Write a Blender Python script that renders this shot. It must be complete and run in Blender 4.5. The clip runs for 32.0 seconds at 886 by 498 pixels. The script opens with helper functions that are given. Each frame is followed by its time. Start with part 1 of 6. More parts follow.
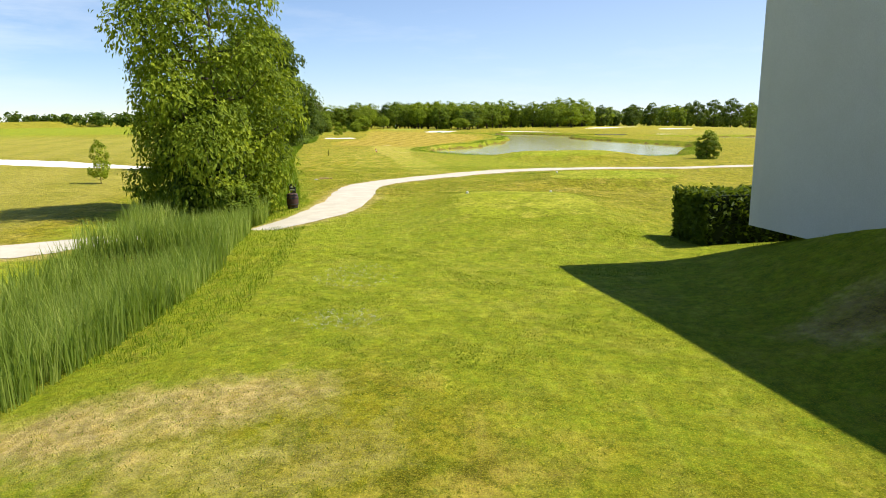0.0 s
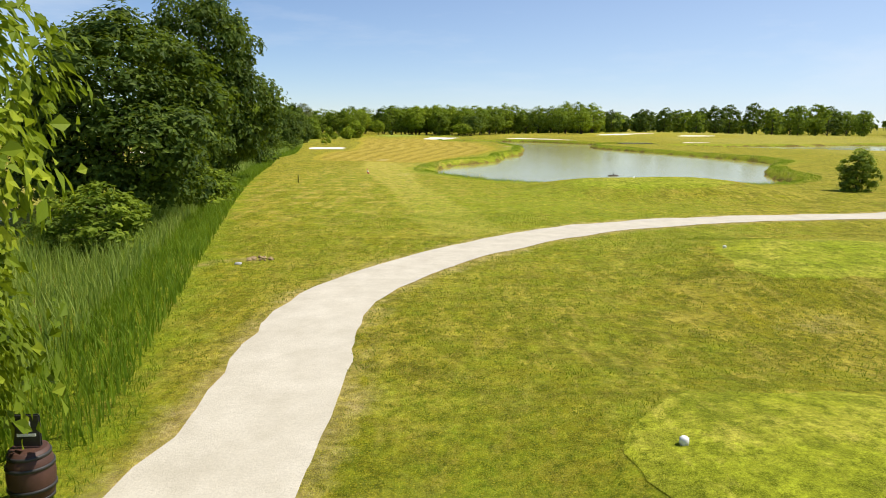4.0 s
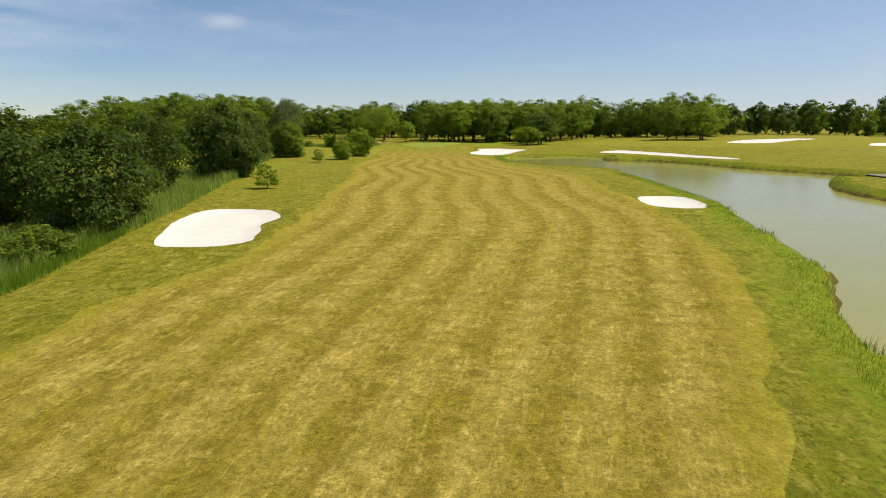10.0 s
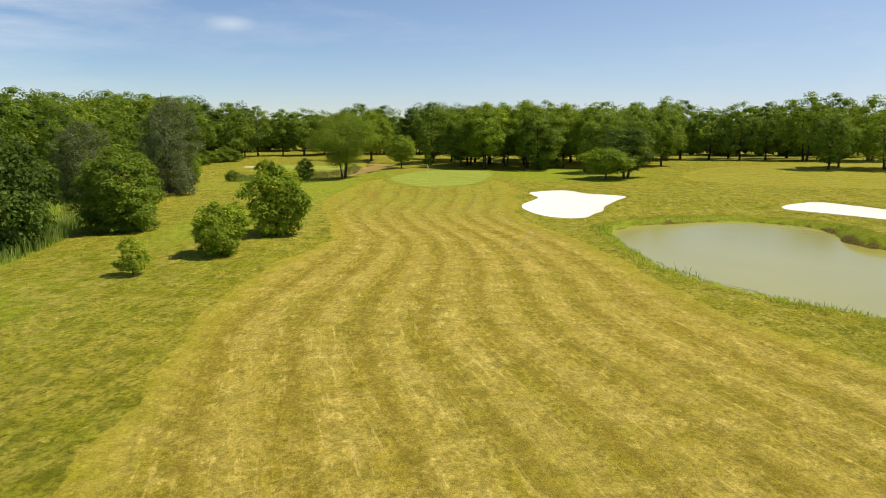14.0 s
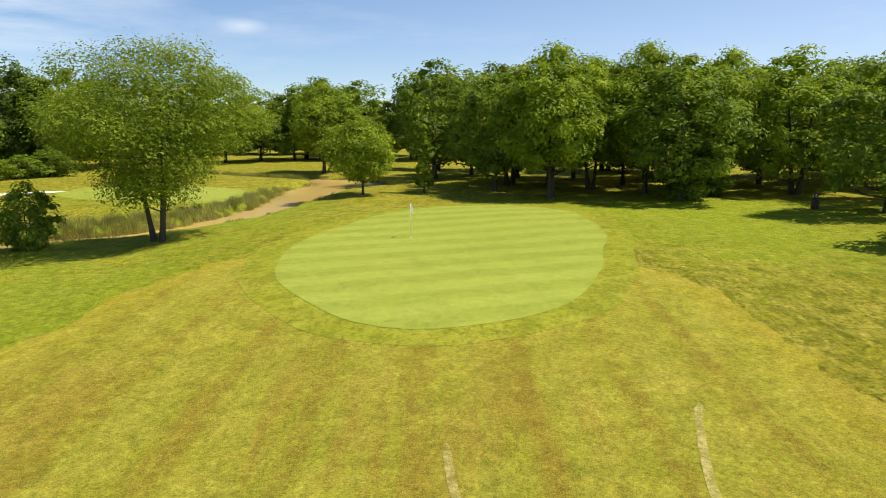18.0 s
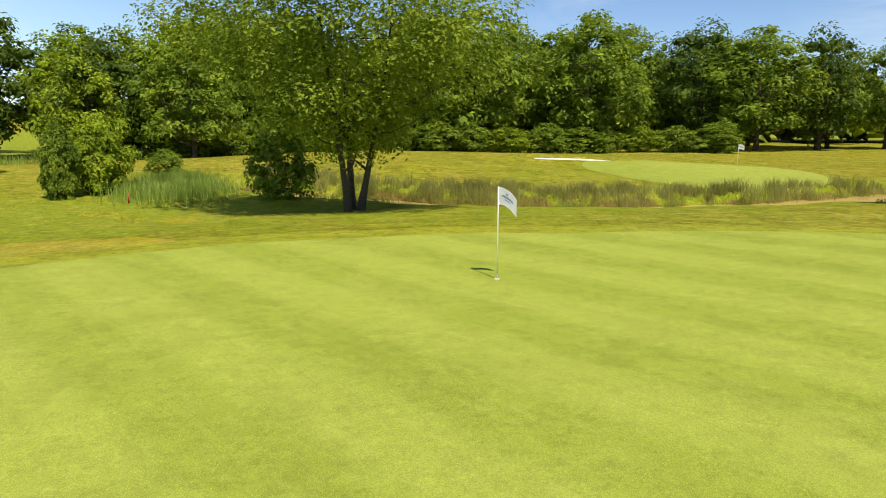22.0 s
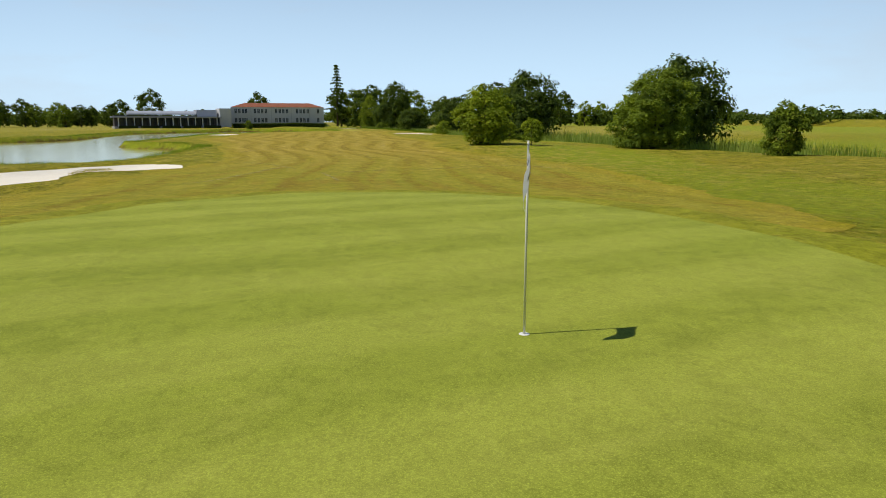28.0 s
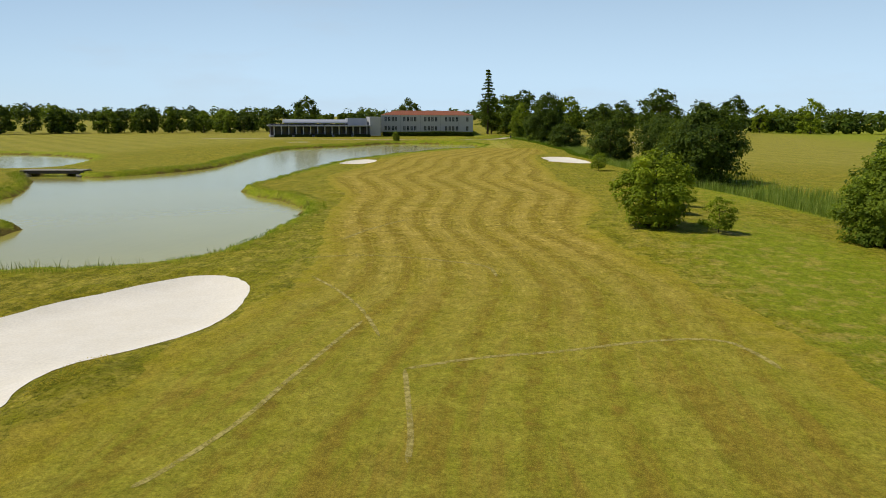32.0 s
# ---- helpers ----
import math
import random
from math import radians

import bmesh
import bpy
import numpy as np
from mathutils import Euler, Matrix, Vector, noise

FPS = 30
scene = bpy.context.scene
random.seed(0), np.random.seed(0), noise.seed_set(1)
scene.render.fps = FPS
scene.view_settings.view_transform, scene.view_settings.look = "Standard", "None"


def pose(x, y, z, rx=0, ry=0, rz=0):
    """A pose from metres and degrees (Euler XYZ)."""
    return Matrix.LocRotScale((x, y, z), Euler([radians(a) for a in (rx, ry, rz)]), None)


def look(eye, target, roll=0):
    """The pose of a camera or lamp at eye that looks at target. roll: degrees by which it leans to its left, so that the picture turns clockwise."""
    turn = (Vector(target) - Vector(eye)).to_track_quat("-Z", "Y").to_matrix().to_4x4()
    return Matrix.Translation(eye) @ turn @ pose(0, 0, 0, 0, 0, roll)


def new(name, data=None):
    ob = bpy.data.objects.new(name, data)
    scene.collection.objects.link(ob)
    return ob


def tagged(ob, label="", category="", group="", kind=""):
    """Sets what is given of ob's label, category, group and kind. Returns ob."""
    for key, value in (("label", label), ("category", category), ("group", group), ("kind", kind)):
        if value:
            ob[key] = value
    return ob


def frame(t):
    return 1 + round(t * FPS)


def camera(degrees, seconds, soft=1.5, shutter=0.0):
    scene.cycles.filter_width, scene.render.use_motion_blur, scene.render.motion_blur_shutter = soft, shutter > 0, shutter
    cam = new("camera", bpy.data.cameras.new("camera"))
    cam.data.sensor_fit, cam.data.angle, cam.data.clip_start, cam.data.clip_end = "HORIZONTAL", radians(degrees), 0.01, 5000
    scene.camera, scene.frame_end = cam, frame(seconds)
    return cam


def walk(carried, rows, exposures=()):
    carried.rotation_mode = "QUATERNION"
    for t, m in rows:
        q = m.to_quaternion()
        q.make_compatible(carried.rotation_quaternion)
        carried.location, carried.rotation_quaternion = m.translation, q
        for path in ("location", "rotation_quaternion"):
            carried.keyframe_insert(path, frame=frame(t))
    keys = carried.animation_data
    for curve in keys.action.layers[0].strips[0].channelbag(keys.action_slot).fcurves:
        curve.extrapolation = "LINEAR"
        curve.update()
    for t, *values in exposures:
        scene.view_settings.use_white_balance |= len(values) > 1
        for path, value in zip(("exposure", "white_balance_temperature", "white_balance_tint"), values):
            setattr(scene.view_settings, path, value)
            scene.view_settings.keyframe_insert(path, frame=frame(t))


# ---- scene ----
cam = camera(65.0, 32.0, soft=1.0)
PATH = [
    (0, (2.750, -5.316, 2.731), (2.677, -3.350, 2.370), -0.0),
    (0.5, (2.701, -3.862, 2.838), (2.629, -1.896, 2.477), -0.0),
    (1, (2.645, -2.230, 2.922), (2.571, -0.264, 2.562), -0.0),
    (1.5, (2.583, -0.497, 3.006), (2.509, 1.469, 2.648), 0.0),
    (2, (2.505, 1.502, 3.085), (2.430, 3.469, 2.728), 0.0),
    (2.5, (2.416, 3.829, 3.119), (2.340, 5.796, 2.765), 0.1),
    (4.5, (0.251, 15.223, 3.257), (0.196, 17.191, 2.907), 0.2),
    (5, (0.082, 18.942, 3.420), (0.025, 20.909, 3.066), 0.2),
    (5.5, (-0.150, 22.762, 3.498), (-0.209, 24.730, 3.145), 0.0),
    (6, (-0.398, 26.783, 3.566), (-0.456, 28.751, 3.213), -0.1),
    (6.5, (-0.619, 31.445, 3.734), (-0.679, 33.412, 3.377), -0.0),
    (7, (-0.924, 36.744, 3.942), (-0.994, 38.710, 3.583), 0.1),
    (7.5, (-1.217, 42.497, 4.141), (-1.306, 44.462, 3.780), 0.1),
    (8, (-1.499, 48.436, 4.457), (-1.615, 50.399, 4.090), 0.2),
    (8.5, (-1.803, 54.777, 4.637), (-1.943, 56.738, 4.269), 0.0),
    (9, (-2.308, 61.363, 4.847), (-2.462, 63.322, 4.477), -0.1),
    (9.5, (-3.035, 68.115, 5.013), (-3.200, 70.074, 4.644), -0.3),
    (10, (-3.776, 74.974, 5.266), (-3.953, 76.932, 4.896), -0.2),
    (10.5, (-4.525, 81.744, 5.574), (-4.713, 83.700, 5.200), -0.2),
    (11, (-5.337, 88.535, 5.698), (-5.532, 90.491, 5.330), -0.1),
    (11.5, (-6.164, 95.431, 5.857), (-6.364, 97.387, 5.492), -0.1),
    (12, (-6.883, 102.279, 6.170), (-7.086, 104.234, 5.802), 0.1),
    (12.5, (-7.654, 109.096, 6.410), (-7.858, 111.051, 6.041), 0.1),
    (13, (-8.553, 115.987, 6.532), (-8.752, 117.943, 6.166), 0.1),
    (13.5, (-9.509, 123.052, 6.577), (-9.703, 125.009, 6.213), 0.1),
    (14, (-10.410, 130.029, 6.549), (-10.598, 131.987, 6.187), 0.1),
    (14.5, (-11.177, 136.898, 6.408), (-11.362, 138.856, 6.046), 0.0),
    (15, (-11.849, 143.773, 6.252), (-12.030, 145.732, 5.891), -0.1),
    (15.5, (-12.355, 150.320, 6.350), (-12.541, 152.279, 5.991), -0.1),
    (17.5, (-16.205, 177.739, 4.798), (-16.347, 179.702, 4.446), 0.0),
    (18, (-15.718, 183.612, 4.533), (-15.936, 185.567, 4.176), 0.0),
    (18.5, (-14.700, 188.859, 4.214), (-15.074, 190.791, 3.859), 0.0),
    (19, (-14.031, 193.507, 3.858), (-14.667, 195.369, 3.502), 0.0),
    (19.5, (-13.081, 196.735, 3.463), (-14.037, 198.456, 3.112), 0.0),
    (20.5, (-11.719, 201.122, 2.989), (-13.199, 202.418, 2.629), 0.0),
    (21.5, (-11.185, 204.142, 2.616), (-12.981, 204.942, 2.249), 0.0),
    (22.5, (-11.143, 206.691, 2.381), (-13.090, 206.968, 2.012), 0.0),
    (23, (-11.637, 207.950, 2.264), (-13.603, 207.926, 1.895), 0.0),
    (24, (-12.882, 210.034, 2.108), (-14.746, 209.407, 1.747), 0.0),
    (25, (-14.451, 211.520, 1.994), (-16.047, 210.371, 1.632), 0.0),
    (26, (-15.837, 212.796, 1.943), (-17.000, 211.211, 1.579), 0.0),
    (26.5, (-16.742, 213.054, 1.864), (-17.625, 211.296, 1.505), 0.0),
    (28.5, (-19.573, 212.966, 1.730), (-19.433, 211.003, 1.369), 0.0),
    (29, (-20.014, 212.788, 1.740), (-19.728, 210.842, 1.379), 0.0),
    (29.5, (-20.365, 212.720, 1.900), (-20.027, 210.782, 1.537), 0.0),
    (30, (-20.510, 212.000, 2.400), (-20.154, 210.067, 2.032), -0.2),
    (30.5, (-20.486, 210.562, 3.295), (-20.128, 208.629, 2.925), -0.3),
    (31, (-20.234, 208.392, 4.178), (-19.876, 206.460, 3.806), -0.1),
    (31.5, (-19.773, 205.894, 4.992), (-19.418, 203.962, 4.616), 0.2),
    (32, (-19.172, 203.126, 5.686), (-18.818, 201.194, 5.309), 0.3),
]
EXPOSURES = [(0, 0.58), (2.5, 0.5), (5, 0.25), (7, 0.18), (8, 0.05), (9, -0.11), (12, 0.02), (15, 0.15), (19, 0.4), (23, 0.3), (26, -0.05), (29, -0.46), (32, -0.49)]
UNIT = 1.6  # metres to one unit of the plan; all places below are in plan units
walk(cam, [(t, look(Vector(eye) * UNIT, Vector(target) * UNIT, roll)) for t, eye, target, roll in PATH], EXPOSURES)

# ---------------- world, sun, light ----------------
SUN_DIR = Vector((0.53, 0.09, 0.84)).normalized()
world = bpy.data.worlds.new("sky")
scene.world = world
world.use_nodes = True
wn, wl = world.node_tree.nodes, world.node_tree.links
wn.clear()
w_out = wn.new("ShaderNodeOutputWorld")
w_bg = wn.new("ShaderNodeBackground")
sky = wn.new("ShaderNodeTexSky")
sky.sky_type = "NISHITA"
sky.sun_disc = False
sky.sun_elevation = math.asin(SUN_DIR.z)
sky.sun_rotation = math.atan2(SUN_DIR.x, SUN_DIR.y)
sky.air_density, sky.dust_density, sky.ozone_density = 0.85, 0.0, 4.0
w_bg.inputs["Strength"].default_value = 0.108
# thin high cirrus drawn out along one direction, over the whole sky
w_tc = wn.new("ShaderNodeTexCoord")
w_map = wn.new("ShaderNodeMapping")
w_map.inputs["Rotation"].default_value = (0, 0, 0.5)
w_map.inputs["Scale"].default_value = (1.2, 3.2, 7.0)
w_noise = wn.new("ShaderNodeTexNoise")
w_noise.inputs["Scale"].default_value, w_noise.inputs["Detail"].default_value, w_noise.inputs["Roughness"].default_value = 1.1, 7, 0.62
w_ramp = wn.new("ShaderNodeMapRange")
w_ramp.inputs["From Min"].default_value, w_ramp.inputs["From Max"].default_value, w_ramp.inputs["To Max"].default_value = 0.53, 0.84, 0.5
w_mix = wn.new("ShaderNodeMix")
w_mix.data_type = "RGBA"
w_mix.inputs[7].default_value = (6.5, 6.8, 7.2, 1)
wl.new(w_tc.outputs["Generated"], w_map.inputs["Vector"])
wl.new(w_map.outputs[0], w_noise.inputs["Vector"])
wl.new(w_noise.outputs["Fac"], w_ramp.inputs["Value"])
wl.new(w_ramp.outputs[0], w_mix.inputs[0])
w_tint = wn.new("ShaderNodeMix")
w_tint.data_type, w_tint.blend_type = "RGBA", "MULTIPLY"
w_tint.inputs[0].default_value = 1.0
w_tint.inputs[7].default_value = (0.83, 0.86, 0.93, 1)
wl.new(sky.outputs[0], w_tint.inputs[6])
# the southern sky is milkier
w_xyz = wn.new("ShaderNodeSeparateXYZ")
w_haze = wn.new("ShaderNodeMapRange")
w_haze.inputs["From Min"].default_value, w_haze.inputs["From Max"].default_value, w_haze.inputs["To Max"].default_value = 0.1, -0.9, 0.85
w_milk = wn.new("ShaderNodeMix")
w_milk.data_type = "RGBA"
w_milk.inputs[7].default_value = (7.8, 10.6, 13.2, 1)
wl.new(w_tc.outputs["Generated"], w_xyz.inputs[0])
wl.new(w_xyz.outputs[1], w_haze.inputs["Value"])
w_low = wn.new("ShaderNodeMapRange")
w_low.inputs["From Min"].default_value, w_low.inputs["From Max"].default_value = 0.42, 0.05
w_both = wn.new("ShaderNodeMath")
w_both.operation = "MULTIPLY"
wl.new(w_xyz.outputs[2], w_low.inputs["Value"])
wl.new(w_haze.outputs[0], w_both.inputs[0])
wl.new(w_low.outputs[0], w_both.inputs[1])
wl.new(w_both.outputs[0], w_milk.inputs[0])
wl.new(w_tint.outputs[2], w_milk.inputs[6])
# and the eastern sky, towards the sun, is paler, most of all near the horizon
w_east = wn.new("ShaderNodeMapRange")
w_east.inputs["From Min"].default_value, w_east.inputs["From Max"].default_value, w_east.inputs["To Max"].default_value = -0.5, 0.8, 0.62
w_band = wn.new("ShaderNodeMapRange")
w_band.inputs["From Min"].default_value, w_band.inputs["From Max"].default_value = 0.5, 0.0
w_north = wn.new("ShaderNodeMapRange")
w_north.inputs["From Min"].default_value, w_north.inputs["From Max"].default_value = -0.3, 0.3
w_pale = wn.new("ShaderNodeMix")
w_pale.data_type = "RGBA"
w_pale.inputs[7].default_value = (5.2, 6.0, 7.4, 1)
w_a, w_b = wn.new("ShaderNodeMath"), wn.new("ShaderNodeMath")
w_a.operation = w_b.operation = "MULTIPLY"
w_edge = wn.new("ShaderNodeMath")
w_edge.operation = "ADD"
w_edge.inputs[1].default_value = 0.04
wl.new(w_xyz.outputs[0], w_east.inputs["Value"])
wl.new(w_xyz.outputs[2], w_band.inputs["Value"])
wl.new(w_xyz.outputs[1], w_north.inputs["Value"])
wl.new(w_east.outputs[0], w_edge.inputs[0])
wl.new(w_edge.outputs[0], w_a.inputs[0])
wl.new(w_band.outputs[0], w_a.inputs[1])
wl.new(w_a.outputs[0], w_b.inputs[0])
wl.new(w_north.outputs[0], w_b.inputs[1])
wl.new(w_b.outputs[0], w_pale.inputs[0])
wl.new(w_milk.outputs[2], w_pale.inputs[6])
wl.new(w_pale.outputs[2], w_mix.inputs[6])
# a drawn-out cirrus bank and one small wisp low in the north-west
w_cl = wn.new("ShaderNodeMapping")
w_cl.inputs["Scale"].default_value = (2.2, 2.2, 16.0)
w_cn = wn.new("ShaderNodeTexNoise")
w_cn.inputs["Scale"].default_value, w_cn.inputs["Detail"].default_value, w_cn.inputs["Roughness"].default_value = 1.5, 8, 0.6
w_cr = wn.new("ShaderNodeMapRange")
w_cr.inputs["From Min"].default_value, w_cr.inputs["From Max"].default_value = 0.42, 0.72
w_dist = wn.new("ShaderNodeVectorMath")
w_dist.operation = "DISTANCE"
w_dist.inputs[1].default_value = (-0.60, 0.785, 0.15)
w_mask = wn.new("ShaderNodeMapRange")
w_mask.inputs["From Min"].default_value, w_mask.inputs["From Max"].default_value, w_mask.inputs["To Max"].default_value = 0.2, 0.02, 0.8
w_cm = wn.new("ShaderNodeMath")
w_cm.operation = "MULTIPLY"
w_flat = wn.new("ShaderNodeMapping")
w_flat.inputs["Scale"].default_value = (1, 1, 3.2)
w_wd = wn.new("ShaderNodeVectorMath")
w_wd.operation = "DISTANCE"
w_wd.inputs[1].default_value = (-0.369, 0.921, 0.126 * 3.2)
w_wm = wn.new("ShaderNodeMapRange")
w_wm.inputs["From Min"].default_value, w_wm.inputs["From Max"].default_value, w_wm.inputs["To Max"].default_value = 0.036, 0.0, 0.6
w_sum = wn.new("ShaderNodeMath")
w_sum.operation, w_sum.use_clamp = "ADD", True
w_cloud = wn.new("ShaderNodeMix")
w_cloud.data_type = "RGBA"
w_cloud.inputs[7].default_value = (6.3, 6.9, 7.6, 1)
wl.new(w_tc.outputs["Generated"], w_cl.inputs["Vector"])
wl.new(w_cl.outputs[0], w_cn.inputs["Vector"])
wl.new(w_cn.outputs["Fac"], w_cr.inputs["Value"])
wl.new(w_tc.outputs["Generated"], w_dist.inputs[0])
wl.new(w_dist.outputs["Value"], w_mask.inputs["Value"])
wl.new(w_cr.outputs[0], w_cm.inputs[0])
wl.new(w_mask.outputs[0], w_cm.inputs[1])
wl.new(w_tc.outputs["Generated"], w_flat.inputs["Vector"])
wl.new(w_flat.outputs[0], w_wd.inputs[0])
wl.new(w_wd.outputs["Value"], w_wm.inputs["Value"])
wl.new(w_cm.outputs[0], w_sum.inputs[0])
wl.new(w_wm.outputs[0], w_sum.inputs[1])
wl.new(w_sum.outputs[0], w_cloud.inputs[0])
wl.new(w_mix.outputs[2], w_cloud.inputs[6])
wl.new(w_cloud.outputs[2], w_bg.inputs["Color"])
wl.new(w_bg.outputs[0], w_out.inputs["Surface"])

sun = new("sun", bpy.data.lights.new("sun", "SUN"))
sun.data.energy, sun.data.angle, sun.data.color = 4.7, radians(0.6), (1.0, 0.94, 0.84)
sun.matrix_world = look(SUN_DIR * 100, (0, 0, 0))

# ---------------- materials ----------------


class Mat:
    """A small helper round one node material."""

    def __init__(self, name, rough=0.8, spec=0.3):
        self.m = bpy.data.materials.new(name)
        self.m.use_nodes = True
        self.n, self.l = self.m.node_tree.nodes, self.m.node_tree.links
        self.b = self.n["Principled BSDF"]
        self.b.inputs["Roughness"].default_value = rough
        self.b.inputs["Specular IOR Level"].default_value = spec
        self.pos = self.n.new("ShaderNodeNewGeometry").outputs["Position"]

    def noise(self, scale, detail=4.0, rough=0.6, stretch=None, vec=None, lo=None, hi=None):
        src = vec or self.pos
        if stretch:
            mp = self.n.new("ShaderNodeMapping")
            mp.inputs["Scale"].default_value = stretch
            self.l.new(src, mp.inputs["Vector"])
            src = mp.outputs[0]
        t = self.n.new("ShaderNodeTexNoise")
        t.inputs["Scale"].default_value, t.inputs["Detail"].default_value, t.inputs["Roughness"].default_value = scale, detail, rough
        self.l.new(src, t.inputs["Vector"])
        return self.ramp(t.outputs["Fac"], lo, hi) if lo is not None else t.outputs["Fac"]

    def ramp(self, fac, lo, hi):
        r = self.n.new("ShaderNodeMapRange")
        r.inputs["From Min"].default_value, r.inputs["From Max"].default_value = lo, hi
        self.l.new(fac, r.inputs["Value"])
        return r.outputs[0]

    def mix(self, fac, a, b, blend="MIX"):
        x = self.n.new("ShaderNodeMix")
        x.data_type, x.blend_type = "RGBA", blend
        for sock, v in ((x.inputs[0], fac), (x.inputs[6], a), (x.inputs[7], b)):
            if isinstance(v, (int, float)):
                sock.default_value = v
            elif isinstance(v, tuple):
                sock.default_value = (*v, 1)
            else:
                self.l.new(v, sock)
        return x.outputs[2]

    def math(self, op, a, b=0.0):
        x = self.n.new("ShaderNodeMath")
        x.operation = op
        for sock, v in zip(x.inputs, (a, b)):
            if isinstance(v, (int, float)):
                sock.default_value = v
            else:
                self.l.new(v, sock)
        return x.outputs[0]

    def attr(self, name):
        a = self.n.new("ShaderNodeAttribute")
        a.attribute_name = name
        return a.outputs["Fac"]

    def streaks(self, scale, lo, hi):
        """Fine marks drawn out along the mowing lanes."""
        xyz = self.n.new("ShaderNodeSeparateXYZ")
        self.l.new(self.pos, xyz.inputs[0])
        v = self.n.new("ShaderNodeCombineXYZ")
        self.l.new(self.attr("lane"), v.inputs[0])
        self.l.new(self.math("MULTIPLY", self.math("ADD", xyz.outputs[1], xyz.outputs[0]), 0.09), v.inputs[1])
        return self.noise(scale, 5, 0.7, vec=v.outputs[0], lo=lo, hi=hi)

    def color(self, c):
        if isinstance(c, tuple):
            self.b.inputs["Base Color"].default_value = (*c, 1)
        else:
            self.l.new(c, self.b.inputs["Base Color"])
        return self

    def bump(self, height, strength=0.4, distance=0.02):
        x = self.n.new("ShaderNodeBump")
        x.inputs["Strength"].default_value, x.inputs["Distance"].default_value = strength, distance
        self.l.new(height, x.inputs["Height"])
        self.l.new(x.outputs[0], self.b.inputs["Normal"])
        return self


def grass_base(m, green, lush, dry, dry_lo, dry_hi, fine=14.0, contrast=1.0):
    """Turf colours: lush and dry patches at several scales, down to single tufts."""
    c = m.mix(m.noise(0.08, 5, 0.6, lo=0.4, hi=0.6), green, lush)
    c = m.mix(m.noise(0.3, 8, 0.7, lo=dry_lo, hi=dry_hi), c, dry)
    c = m.mix(m.math("MULTIPLY", m.noise(0.75, 8, 0.74, lo=0.5, hi=0.58), 0.75 * contrast), c, tuple(v * 0.5 for v in lush))
    c = m.mix(m.math("MULTIPLY", m.noise(1.5, 7, 0.76, stretch=(1, 0.45, 1), lo=0.53, hi=0.66), 0.75 * contrast), c, tuple(v * 1.2 for v in dry))
    c = m.mix(m.math("MULTIPLY", m.noise(4.2, 5, 0.76, stretch=(1, 0.7, 1), lo=0.5, hi=0.6), 0.8 * contrast), c, tuple(v * 0.42 for v in lush))
    return c


def grass_finish(m, c, green, fine, bump, contrast=1.0, clump=1.0):
    c = m.mix(0.7 * clump, c, m.mix(m.noise(1.9, 8, 0.78, stretch=(1.1, 0.8, 1), lo=0.36, hi=0.64), (0.55, 0.57, 0.55), (1.5, 1.46, 1.44)), "MULTIPLY")
    c = m.mix(0.85 * clump, c, m.mix(m.noise(6.5, 6, 0.8, lo=0.34, hi=0.66), (0.45, 0.47, 0.45), (1.66, 1.62, 1.56)), "MULTIPLY")
    f = m.noise(fine, 5, 0.8, lo=0.42, hi=0.62)
    c = m.mix(m.math("MULTIPLY", f, 0.5 * contrast), c, tuple(v * 0.35 for v in green))
    c = m.mix(m.math("MULTIPLY", m.noise(fine * 2.3, 4, 0.8, lo=0.5, hi=0.64), 0.55 * contrast), c, tuple(min(0.9, v * 2.0) for v in green))
    m.color(c)
    m.bump(m.math("ADD", m.noise(fine * 1.3, 5, 0.85), m.math("MULTIPLY", m.noise(fine * 0.2, 4, 0.7), 1.6)), bump, 0.09)
    return m.m


